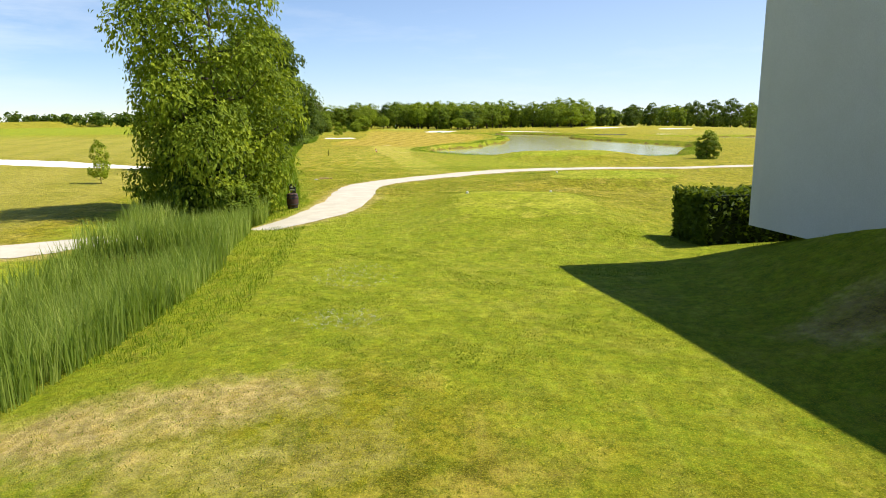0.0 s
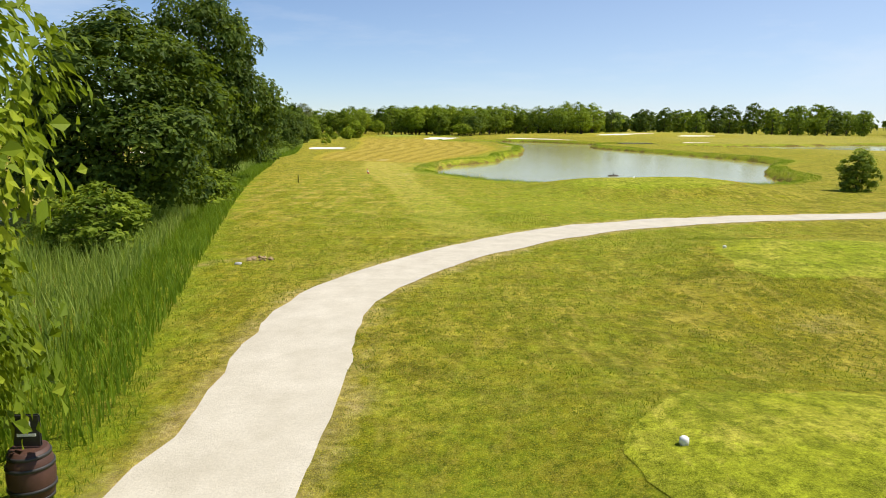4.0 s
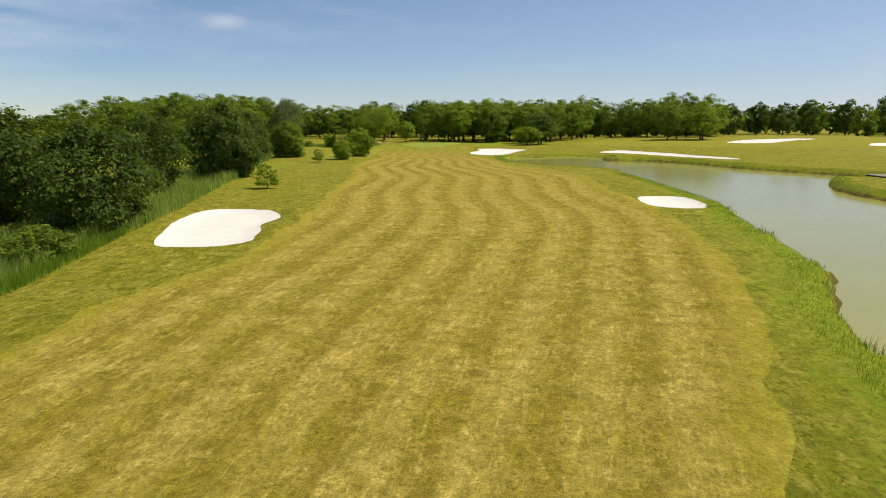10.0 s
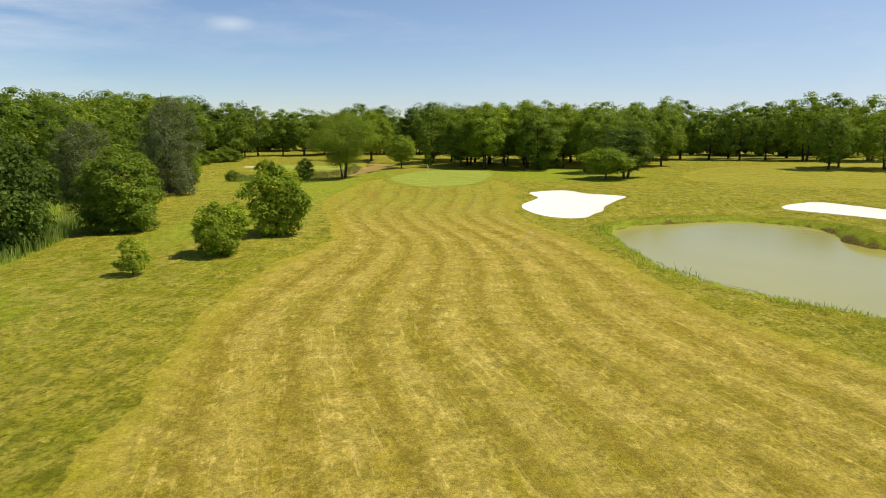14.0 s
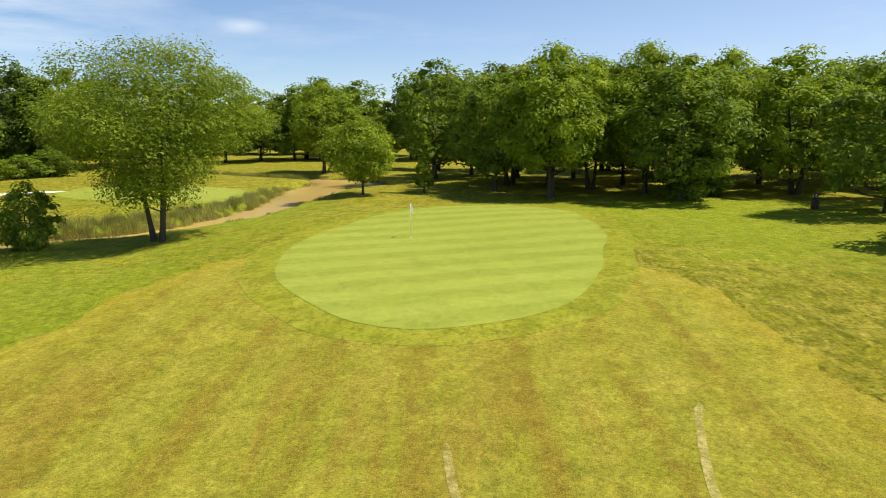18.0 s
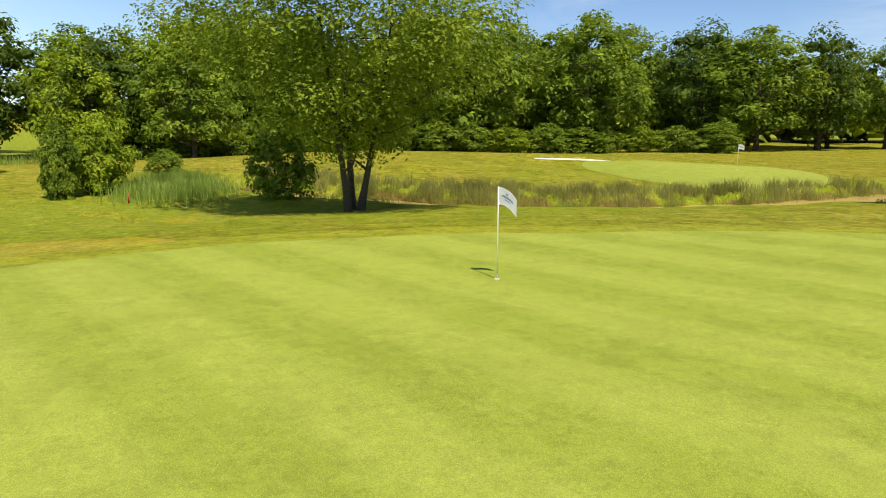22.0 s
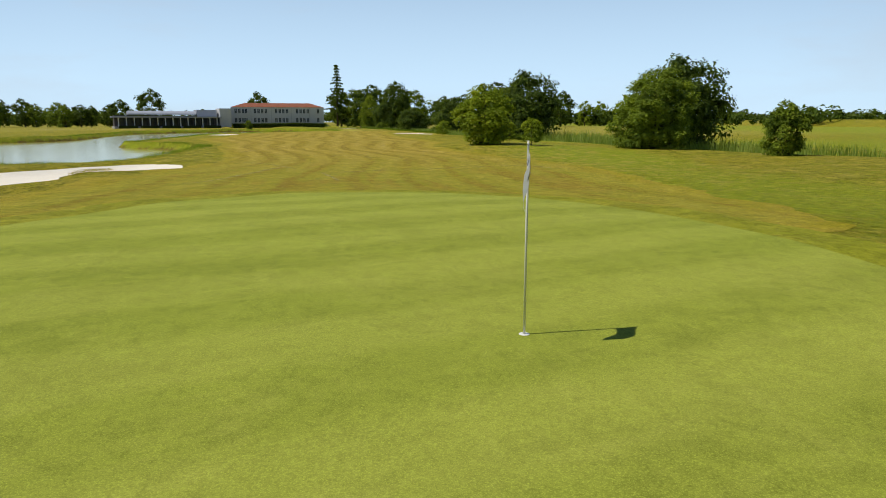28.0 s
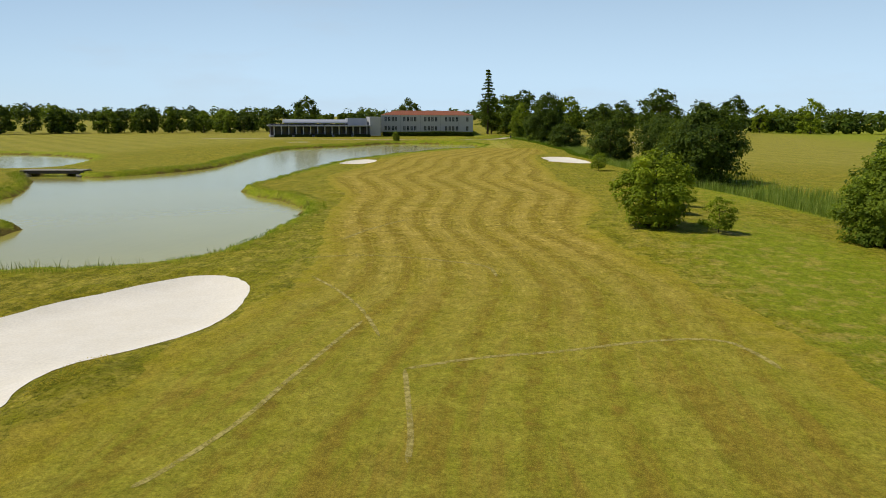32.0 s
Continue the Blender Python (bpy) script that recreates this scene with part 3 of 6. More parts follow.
POND = smooth_loop([
    (9, 51.78), (4.4, 52.9), (2.1, 55.0), (-0.35, 59.9), (-1.45, 62.3), (-1.5, 67.39), (-1.2, 72.39), (0.1, 77.3), (2.3, 80.5), (4.1, 83.98),
    (4.8, 87.56), (5.8, 95.03), (7.8, 100.3), (8.5, 106.47), (9, 113.44), (9.8, 119.4), (9.6, 126.37), (9, 135.29), (8.4, 142.2), (7.6, 149.11),
    (5.2, 152.83), (2, 155.15), (-1.2, 158.79), (-2.9, 162.62), (-3.5, 166.26), (-3.9, 171.11), (-3.9, 174.14), (-3.2, 176.36), (-1.4, 178.38),
    (2, 180), (5.2, 181.19), (8.4, 180), (10.3, 177.37), (9.9, 171.2), (14.8, 169.4), (19.6, 163.74), (22.4, 157.3), (25.5, 152.6), (29.5, 147.4),
    (33.2, 143.9), (34.4, 140.6), (32.6, 139.2), (29.4, 141.6), (26, 141.6), (23.2, 135.29), (22.2, 128.36), (24, 119.4), (26.3, 110.45), (29, 98.51), (31, 88.56), (30.5, 79.6),
    (26, 71.09), (23.2, 63.99), (21.6, 56.45), (18.3, 52.58), (14, 51.68)], 4)
POND2 = smooth_loop([(37.2, 135.6), (39, 138.2), (45, 141), (54, 144.4), (64, 145), (78, 154), (92, 150.1), (84, 132.3), (72, 112.4), (60, 110), (49, 114.2), (43, 121), (39, 128.8)], 4)
CREEK = [(-41.5, 204.6), (-37.6, 207.2), (-34.8, 210), (-32.4, 212), (-31, 214.5), (-30.3, 218), (-30, 222.5), (-30.2, 227), (-30.4, 232), (-29.4, 236), (-30.6, 240.5), (-36, 243.4), (-44, 247)]
CREEK_SHORE = ribbon(CREEK, [0.6, 0.95, 1.25, 1.35, 1.35, 1.35, 1.4, 1.7, 2.6, 3.3, 2.6, 1.4, 0.9])
FAIRWAY = smooth_loop([
    (-12.4, 75.4), (-13.6, 77.6), (-14.3, 81.1), (-15.4, 88.06), (-15.3, 94.53), (-14, 99.11), (-14.3, 106.47), (-15.4, 116.42), (-16.8, 126.37), (-17.8, 137.26), (-19.4, 145.76), (-20.6, 151.11), (-21, 159.19), (-20.1, 166.2), (-21.5, 172.2), (-23.3, 177.5), (-24.6, 181.8), (-25.7, 187), (-26.1, 191.5), (-26, 197), (-25.2, 203), (-22, 205), (-14, 205), (-11, 203), (-10.2, 198), (-10, 192.5), (-9.8, 187), (-9.9, 181.38), (-8.9, 175.86), (-6.6, 169.29), (-5.2, 163.84), (-2.7, 154.14), (0.9, 147.14), (3.4, 139.73), (4, 128.86), (5.1, 114.43), (5, 106.47), (3.9, 97.32), (1.1, 86.77), (-1.2, 78.4), (-2.4, 74.8), (-5, 74), (-9.5, 75.3)], 4)
GREEN = smooth_loop([(-23.4, 208.0), (-23.4, 206.03), (-23.28, 204.95), (-23.11, 204.15), (-22.72, 202.57), (-21.85, 200.76), (-20.41, 199.02), (-19.39, 198.1), (-18.0, 197.7), (-16.28, 198.25), (-14.67, 199.75), (-13.89, 201.67), (-13.5, 203.17), (-13.17, 204.62), (-12.98, 206.84), (-12.62, 208.47), (-12.46, 210.02), (-12.53, 210.91), (-12.56, 212.25), (-12.95, 214.96), (-13.6, 217.43), (-15.39, 219.3), (-17.6, 219.39), (-19.29, 218.52), (-20.94, 217.04), (-21.81, 215.48), (-22.31, 214.38), (-22.82, 211.9), (-23.03, 210.68), (-23.29, 209.32)], 3)
GREEN2 = smooth_loop([(-41.3, 221.2), (-43.8, 223), (-44.4, 227.6), (-42.4, 231.3), (-38.5, 231.3), (-34.2, 228.7), (-32.3, 226), (-32.4, 222.9), (-35.3, 220.4)], 4)
BUNKERS = [
    ("bunker", smooth_loop([(-19, 103.48), (-20.7, 108.46), (-21.6, 113.44), (-20.2, 115.33), (-17.5, 114.33), (-16.1, 112.04), (-16.2, 109.16), (-15.6, 107.46), (-15.2, 105.57), (-14.9, 104.28), (-15.8, 102.79), (-17.8, 102.39)], 4)),
    ("bunker", smooth_loop([(4.9, 118.01), (5.1, 122.79), (6.4, 123.88), (8.2, 123.09), (8.7, 120.4), (7.9, 116.62), (6.2, 116.12)], 4)),
    ("bunker", smooth_loop([(-5.0, 180.2), (-6.3, 179.6), (-7.6, 180.3), (-8.6, 181.8), (-9.3, 184.2), (-9.4, 186.4), (-8.7, 188.3), (-8.0, 189.8), (-8.0, 191.2), (-8.5, 192.4), (-8.5, 194.6), (-7.3, 196.2), (-5.4, 197.2), (-4.2, 196), (-3.2, 194.2), (-1.2, 193.2), (-0.2, 191.9), (-1.4, 189.6), (-2.4, 187.4), (-2.9, 186.2), (-3.2, 184.2), (-4.1, 182.4)], 3)),
    ("bunker", smooth_loop([(10.7, 186.31), (15, 188.87), (18.9, 182.37), (21.5, 175.86), (26, 168.28), (24, 165.76), (19, 171.82), (16.4, 177.37), (14, 181.38)], 4)),
    ("bunker", smooth_loop([(-46.3, 220.4), (-46.9, 222.5), (-45.6, 224.6), (-44.1, 225.3), (-44.4, 223.6), (-45, 221.5)], 4)),
    ("bunker", smooth_loop([(36, 207.1), (42, 216.1), (52, 220.1), (56, 217.1), (48, 210.1), (42, 205.1)], 4)),
    ("bunker", smooth_loop([(56, 196.16), (60, 203.1), (68, 205.1), (66, 199.12), (60, 194.19)], 4)),
    ("bunker", smooth_loop([(43, 150.1), (46, 154.14), (51, 153.13), (49, 149.11)], 4)),
    ("bunker", smooth_loop([(33, 60.59), (36, 64.59), (41, 63.59), (38, 59.59)], 4)),
    ("bunker", smooth_loop([(-35, 88.56), (-39, 93.54), (-36, 98.51), (-32, 93.54)], 4)),
    ("bunker", smooth_loop([(-15, 34.57), (-19, 38.57), (-30, 44.58), (-42, 47.58), (-42, 43.58), (-30, 39.57)], 4)),
]
PATH_LINE = [(-40, -3.46), (-22, 2.55), (-12, 6.1), (-6.5, 9.4), (-3.9, 11.9), (-2.0, 14.8), (-1.55, 18.6), (-1.75, 22.2), (-1.5, 24.8), (-0.45, 27.5), (1.2, 30.2), (2.95, 32.15), (5.2, 33.85), (7.9, 35.2), (10.6, 36.2), (14.5, 37.37), (22, 39.57), (40, 43.08), (70, 46.58)]
PATH_WAY = ribbon(PATH_LINE, [0.6, 0.6, 0.6, 0.62, 0.68, 0.78, 0.82, 0.8, 0.8, 0.8, 0.82, 0.82, 0.8, 0.76, 0.72, 0.7, 0.6, 0.6, 0.6])
TEES = [smooth_loop([(2.7, 12.56), (2.5, 15.16), (2.5, 18.16), (4.2, 19.16), (5.9, 19.16), (6.4, 15.96), (6.2, 12.96), (4.4, 12.16)], 3),
        smooth_loop([(6.7, 26.17), (6.8, 29.17), (9.2, 30.17), (12, 29.37), (12, 26.37), (9, 25.37)], 3),
        smooth_loop([(6.3, 44.78), (6.4, 48.18), (9.3, 49.38), (13, 48.38), (13.5, 44.98), (10, 43.78)], 3)]
STRIP = ribbon([(1.1, 32.6), (0.2, 36), (-0.75, 40.5), (-1.4, 44), (-2.5, 49.4), (-4.35, 59.4), (-5.6, 66.6), (-7.2, 75.6)], [0.85, 0.8, 0.75, 0.7, 0.65, 0.95, 0.7, 0.5])
DITCH = [(-4, -13.48), (-3.9, -1.46), (-3.8, 5.55), (-5.4, 15.56), (-8.2, 26.57), (-11.2, 37.97), (-12.6, 43.38), (-15, 54.18), (-18.6, 71.49), (-20.8, 81.6), (-21.6, 91.54), (-24.4, 106.47), (-28.8, 126.37), (-32, 140.72), (-34.4, 148.72), (-37.6, 164.24), (-43, 178.38), (-52, 193.2), (-70, 215.1)]
CREEK_CURVE = smooth_loop(CREEK, 2, closed=False)
DITCH_CURVE = smooth_loop(DITCH, 3, closed=False)


def bump_at(X, Y, x, y, rx, ry, h, p=2.0):
    return h * np.exp(-(np.abs((X - x) / rx) ** p + np.abs((Y - y) / ry) ** p))


def land(X, Y):
    """Height of the ground."""
    X, Y = np.asarray(X, float), np.asarray(Y, float)
    fade = np.exp(-((np.maximum(0, np.hypot(X + 5, Y - 110) - 160) / 120) ** 2))
    Z = 0.10 * wave(X, Y, 0.45) * fade + 0.03 * wave(X, Y, 2.1) * fade
    Z += bump_at(X, Y, 12.2, 2.0, 4.25, 6.0, 1.75, 4)
    Z += bump_at(X, Y, 26, 6, 12, 6, 0.8, 4)
    Z += bump_at(X, Y, 4.4, 15.5, 2.9, 4.6, 0.4, 4) + bump_at(X, Y, 9.3, 27.6, 4, 3.4, 0.35, 4) + bump_at(X, Y, 10, 46.6, 5.4, 3.6, 0.55, 4)
    Z += bump_at(X, Y, -18, 209, 9, 12, 0.3, 4)
    Z += bump_at(X, Y, -41.5, 211.5, 3.4, 3.4, 0.5) + bump_at(X, Y, -37, 216.5, 3, 3, 0.3)
    Z += bump_at(X, Y, -50, 212, 8, 14, 0.7) + bump_at(X, Y, -43, 192, 7, 7, 0.5)
    Z += bump_at(X, Y, -24, 167, 5, 9, 0.25)
    Z += bump_at(X, Y, 60, 230, 50, 40, 1.2) + bump_at(X, Y, 2, 182, 12, 7, -0.3, 4)
    dd = line_dist(X, Y, DITCH_CURVE, closed=False)
    Z -= 0.55 * np.exp(-((dd / 1.9) ** 2)) * np.where((Y > 8.5) & (Y < 12.5), 0.1, 1.0)
    cd = line_dist(X, Y, CREEK_CURVE, closed=False)
    Z -= 0.2 * np.exp(-((cd / 2.8) ** 2))
    for shore, deep, bank in ((POND, 1.6, 0.5), (POND2, 1.2, 0.5), (CREEK_SHORE, 0.8, 0.55)):
        sd = area_dist(X, Y, shore, 8) + 0.28 * wave(X, Y, 6.5) + 0.15 * wave(X, Y, 15)
        s = np.clip((0.55 - sd) / 1.1, 0, 1)
        s = s * s * (3 - 2 * s)
        Z = Z * (1 - s) + (-bank - deep * np.clip(-sd / 3, 0.25, 1)) * s
    for _, shore in BUNKERS:
        sd = area_dist(X, Y, shore, 4)
        s = np.clip((0.5 - sd) / 1.4, 0, 1)
        Z -= 0.22 * s * s * (3 - 2 * s)
        Z += 0.10 * np.exp(-((sd - 0.9) / 0.8) ** 2)
    return Z


WATER_DROP = 0.5


def at_ground(x, y):
    return float(land(np.array([x]), np.array([y]))[0])


# ---------------- ground sheet and mown areas ----------------
CELL = 0.6


def graded(lo, hi, far):
    mid = np.arange(lo, hi + 1e-6, CELL)
    step = CELL * 1.25 ** np.arange(1, 36)
    out = np.cumsum(step)
    out = out[out < far]
    return np.r_[(lo - out)[::-1], mid, hi + out]


XS, YS = graded(-72.0, 54.0, 2900), graded(-18.0, 270.0, 2900)


def grid_mesh(xs, ys, lift=0.0, keep=None):
    X, Y = np.meshgrid(xs, ys)
    Z = land(X, Y) + lift
    V = np.stack([X, Y, Z], -1).reshape(-1, 3)
    nx = len(xs)
    i, j = np.meshgrid(np.arange(nx - 1), np.arange(len(ys) - 1))
    a = (j * nx + i).ravel()
    return X, Y, V, np.stack([a, a + 1, a + nx + 1, a + nx], 1)


GX, GY, V, F = grid_mesh(XS, YS)
GZ = V[:, 2].reshape(GX.shape)
ground = new("ground", mesh_of("ground", V, np.r_[F[:, [0, 1, 2]], F[:, [0, 2, 3]]], M_ROUGH))
tagged(ground, "rough grass of the golf course with lush and dry patches", "grass", kind="structure")


def surf(X, Y):
    """Height of the ground sheet itself, triangle by triangle."""
    i = np.clip(np.searchsorted(XS, X, side="right") - 1, 0, len(XS) - 2)
    j = np.clip(np.searchsorted(YS, Y, side="right") - 1, 0, len(YS) - 2)
    u, v = (X - XS[i]) / (XS[i + 1] - XS[i]), (Y - YS[j]) / (YS[j + 1] - YS[j])
    a, b2, c2, d = GZ[j, i], GZ[j, i + 1], GZ[j + 1, i + 1], GZ[j + 1, i]
    return np.where(u >= v, a + (b2 - a) * u + (c2 - b2) * v, a + (c2 - d) * u + (d - a) * v)


def spot(x, y, rx, ry, strength=1.0, turn=0.0):
    """A soft oval patch of a ground layer."""
    c, s = math.cos(turn), math.sin(turn)
    u, v = (GX - x) * c + (GY - y) * s, -(GX - x) * s + (GY - y) * c
    return strength * np.clip(1.5 - np.sqrt((u / rx) ** 2 + (v / ry) ** 2), 0, 1)


def ground_layer(name, values):
    layer = ground.data.attributes.new(name, "FLOAT", "POINT")
    layer.data.foreach_set("value", np.clip(values, 0, 1).astype(np.float32).ravel() if name != "lane" else values.astype(np.float32).ravel())


ditch_d = line_dist(GX, GY, DITCH_CURVE, closed=False)
west = GX < np.interp(GY, [p[1] for p in DITCH], [p[0] for p in DITCH])
path_d = area_dist(GX, GY, PATH_WAY, 6)
pond_d = np.minimum(area_dist(GX, GY, POND, 10), area_dist(GX, GY, POND2, 8))
creek_d = area_dist(GX, GY, CREEK_SHORE, 6)
ground_layer("field", np.where(west, np.clip((ditch_d - 2.5) / 3, 0, 1), 0) * np.clip((150 - GY) / 60, 0.12, 1.0) * np.clip((230 - GY) / 60, 0, 1) + np.clip((GX - 34) / 25, 0, 0.8) * np.clip((270 - GY) / 40, 0, 1))
ground_layer("lane", np.where(west, GX * 0.9 + GY * 0.35, GX * 0.5 + GY * 0.6))
strip_d = area_dist(GX, GY, STRIP, 4)
ground_layer("mown", np.clip(0.75 - strip_d / 1.0, 0, 1) + spot(-4.5, 66, 4.5, 9, 0.45) + spot(-17, 186, 12, 8, 0.3) + spot(-30.5, 201, 6, 8, 0.42) + spot(-21, 217, 9, 4, 0.36))
bank = np.interp(GY, [50, 70, 78, 130, 145], [1.6, 2.2, 3.4, 2.6, 1.2])
ground_layer("lush", np.clip(1.25 - np.maximum(pond_d, 0) / bank, 0, 1) * np.where(GX < 20, 1.0, 0.75) + np.clip(1.3 - (ditch_d - 1.6) / 1.6, 0, 1) + spot(3, 9, 7, 9, 0.85) + spot(-1.6, 4, 2.4, 9, 0.5) + spot(0, 30, 9, 12, 0.42) + spot(-4, 52, 8, 14, 0.45) + spot(8, 42, 7, 12, 0.45) + spot(7.5, 4, 4, 5, 0.75)
             + spot(-26, 150, 6, 26, 0.28) + np.clip((-62 - GX - 9 * wave(GX, GY, 0.12)) / 45, 0, 0.9) + np.where(west, np.clip((ditch_d - 3.5) / 4, 0, 0.8), 0) * np.clip((GY - 128) / 25, 0, 1) * np.clip((204 - GY) / 12, 0, 1) + spot(-33, 150, 5, 8, 0.5, 0.2) + spot(-29, 204, 6, 8, 0.5) + spot(-25, 194, 4, 7, 0.5) + spot(-9, 212, 5, 9, 0.4) + spot(-39, 222, 9, 12, 0.5) + spot(-1, 214, 9, 10, 0.6) + spot(-10, 222, 10, 5, 0.6) + spot(-26, 216, 4, 8, 0.5) + spot(-37, 198, 9, 9, 0.5) + spot(-29, 178, 3, 14, 0.6) + spot(-27, 176, 4, 10, 0.4) + np.clip(0.9 - np.maximum(creek_d, 0) / 2.5, 0, 1) * 0.6)
ground_layer("bare", np.clip(0.95 - np.maximum(path_d, 0) / 0.75, 0, 1) + spot(-0.2, 0.7, 1.9, 0.6, 0.85, 0.5) + spot(0.3, 0.2, 2.8, 1.4, 0.52) + spot(7.6, 2.9, 1.1, 0.8, 0.95)
             + spot(-8.1, 77.1, 1.6, 0.5, 1.0, 0.15) + spot(-7.2, 78.9, 0.7, 1.0, 0.9, 0.5) + spot(-12, 75.8, 2.2, 0.8, 0.55) + spot(-4.4, 28.0, 0.5, 0.35, 1.0) + spot(-5.5, 27.4, 0.7, 0.4, 0.7)
             + spot(-6.6, 24.6, 0.8, 0.5, 0.6) + spot(6.5, 23, 1.0, 0.8, 0.45) + spot(-26, 164, 3.0, 1.2, 0.5) + spot(-26.4, 168.4, 1.2, 0.8, 0.6) + spot(-23, 172, 2, 3, 0.35) + spot(-1.5, 79, 1.5, 4, 0.4) + spot(-4, 71, 3, 3, 0.35)
             + spot(-41.5, 210.5, 1.6, 0.7, 0.6) + spot(-43.5, 189.5, 2.6, 0.8, 0.7) + spot(-9.8, 201.5, 1.3, 2.6, 0.3))
ground_layer("parched", spot(-1, 73, 5, 6, 0.7) + spot(-27, 178, 4, 13, 0.55) + spot(-28, 150, 4, 10, 0.4) + spot(-6.5, 57, 5, 11, 0.85) + spot(-9, 40, 5, 9, 0.5) + spot(-20, 70, 6, 10, 0.3) + spot(-2, 44, 4, 8, 0.5) + spot(-40, 190, 12, 10, 0.2) + spot(-44, 203, 6, 5, 0.3) + 0.16)
ground_layer("crumb", spot(-3.5, 59.0, 1.2, 2.8, 0.55) + spot(-3.0, 58.0, 0.8, 1.7, 0.22) + spot(-0.7, 0.4, 1.5, 0.35, 0.5, 0.5) + spot(-7.9, 77.0, 1.4, 0.35, 0.5, 0.15))
ground_layer("soil", np.clip(1.05 - (pond_d + 0.1) / 0.3, 0, 1) + np.where(creek_d < 0.2, 1, 0) + np.where(ditch_d < 1.0, 0.6, 0) + spot(7.7, 2.9, 0.9, 0.6, 0.62))


def laid(name, outline, lift, mat, label, category, lane=None, ragged=0.12, kind="structure"):
    """A sheet of turf, sand or gravel inside an outline, lying on the ground."""
    lo, hi = outline.min(0) - 1.3, outline.max(0) + 1.3
    x0, x1 = np.searchsorted(XS, lo[0]) - 1, np.searchsorted(XS, hi[0]) + 1
    y0, y1 = np.searchsorted(YS, lo[1]) - 1, np.searchsorted(YS, hi[1]) + 1
    X, Y, V, Q = grid_mesh(XS[max(0, x0):x1], YS[max(0, y0):y1], lift)
    sd = (area_dist(X, Y, outline, 4) + ragged * wave(X, Y, 5) + ragged * 0.6 * wave(X, Y, 13)).ravel()
    T = np.r_[Q[:, [0, 1, 2]], Q[:, [0, 2, 3]]]
    ins = sd[T] <= 0
    cnt = ins.sum(1)
    faces = T[cnt == 3].tolist()
    verts = V.tolist()
    cuts = {}

    def cut(a, b):
        k = (min(a, b), max(a, b))
        if k not in cuts:
            t = sd[a] / (sd[a] - sd[b])
            cuts[k] = len(verts)
            verts.append((V[a] + (V[b] - V[a]) * t).tolist())
        return cuts[k]

    for tri in T[(cnt == 1) | (cnt == 2)].tolist():
        poly = []
        for k in range(3):
            a, b = tri[k], tri[(k + 1) % 3]
            if sd[a] <= 0:
                poly.append(a)
            if (sd[a] <= 0) != (sd[b] <= 0):
                poly.append(cut(a, b))
        if len(poly) >= 3:
            faces.append(poly)
    used = sorted({i for f in faces for i in f})
    at = {v: k for k, v in enumerate(used)}
    verts = [verts[i] for i in used]
    me = mesh_of(name, verts, [[at[i] for i in f] for f in faces], mat)
    if mat is M_FAIR:
        A = np.array(verts)
        layer = me.attributes.new("edge", "FLOAT", "POINT")
        layer.data.foreach_set("value", np.clip(-area_dist(A[:, 0], A[:, 1], outline, 4), 0, 4).astype(np.float32))
    if lane:
        layer = me.attributes.new("lane", "FLOAT", "POINT")
        A = np.array(verts)
        layer.data.foreach_set("value", np.asarray(lane(A[:, 0], A[:, 1]), np.float32))
    return tagged(new(name, me), label, category, kind=kind)


def fairway_lane(x, y):
    """Across the wavy mowing lanes of the fairway."""
    lo = np.interp(y, [75, 88, 100, 116, 137, 151, 168, 180, 195], [-14, -15.2, -14.6, -15.4, -17.8, -20.4, -20.6, -24.2, -26])
    hi = np.interp(y, [75, 87, 97, 106, 114, 129, 140, 147, 154, 164, 169, 176, 181, 195], [-1.5, 1.1, 3.6, 4.8, 5, 4.4, 3.1, 0.6, -2.4, -5.3, -6.8, -8.8, -9.7, -10])
    w = np.interp(y, [70, 95, 115, 135, 160, 200], [0.1, 0.25, 0.45, 0.55, 0.55, 0.45])
    return (x - lo) / (hi - lo) * 19.0 - w * np.sin(y * 0.235 + 0.6)


laid("fairway", FAIRWAY, 0.006, M_FAIR, "sun-dried fairway mown in wavy light and dark lanes", "fairway", fairway_lane, 0.3)
laid("next_fairway", smooth_loop([(9, 206), (30, 197), (62, 186), (74, 206), (46, 229), (18, 226)], 4), 0.006, M_FAIR, "dry striped fairway of the next hole", "fairway", lambda x, y: x * 0.35 + y * 0.9, 0.3)
laid("green_collar", grown(GREEN, 1.0), 0.012, M_COLLAR, "short mown collar of turf round the green", "grass", None, 0.12)
laid("putting_green", GREEN, 0.02, M_GREEN, "smooth light green putting green mown in faint bands", "golf green", lambda x, y: y * 0.89 - x * 0.454, 0.02)
laid("far_green", GREEN2, 0.01, M_GREEN, "second smooth putting green beyond the creek", "golf green", lambda x, y: x * 0.02 + y * 0.05, 0.03)
laid("bare_patch", smooth_loop([(-8.9, 77.0), (-8.3, 77.4), (-7.6, 77.5), (-7.25, 78.2), (-7.3, 79.3), (-6.7, 79.4), (-6.55, 78.2), (-6.3, 77.3), (-7.2, 76.9), (-8.2, 76.8)], 4), 0.013, M_BARE_SAND, "pale dried bare patch worn into the fairway", "bare turf", None, 0.35)
for i, tee in enumerate(TEES):
    laid("tee_box", tee, 0.006, M_TEE, "closely mown raised tee box", "tee box", None, 0.4)
laid("gravel_path", PATH_WAY, 0.012, M_GRAVEL, "pale gravel cart path with ragged grass edges", "path", None, 0.12)
for name, shape in BUNKERS:
    laid(name, shape, 0.014, M_SAND, "white sand bunker set into the turf", "bunker", None, 0.06)


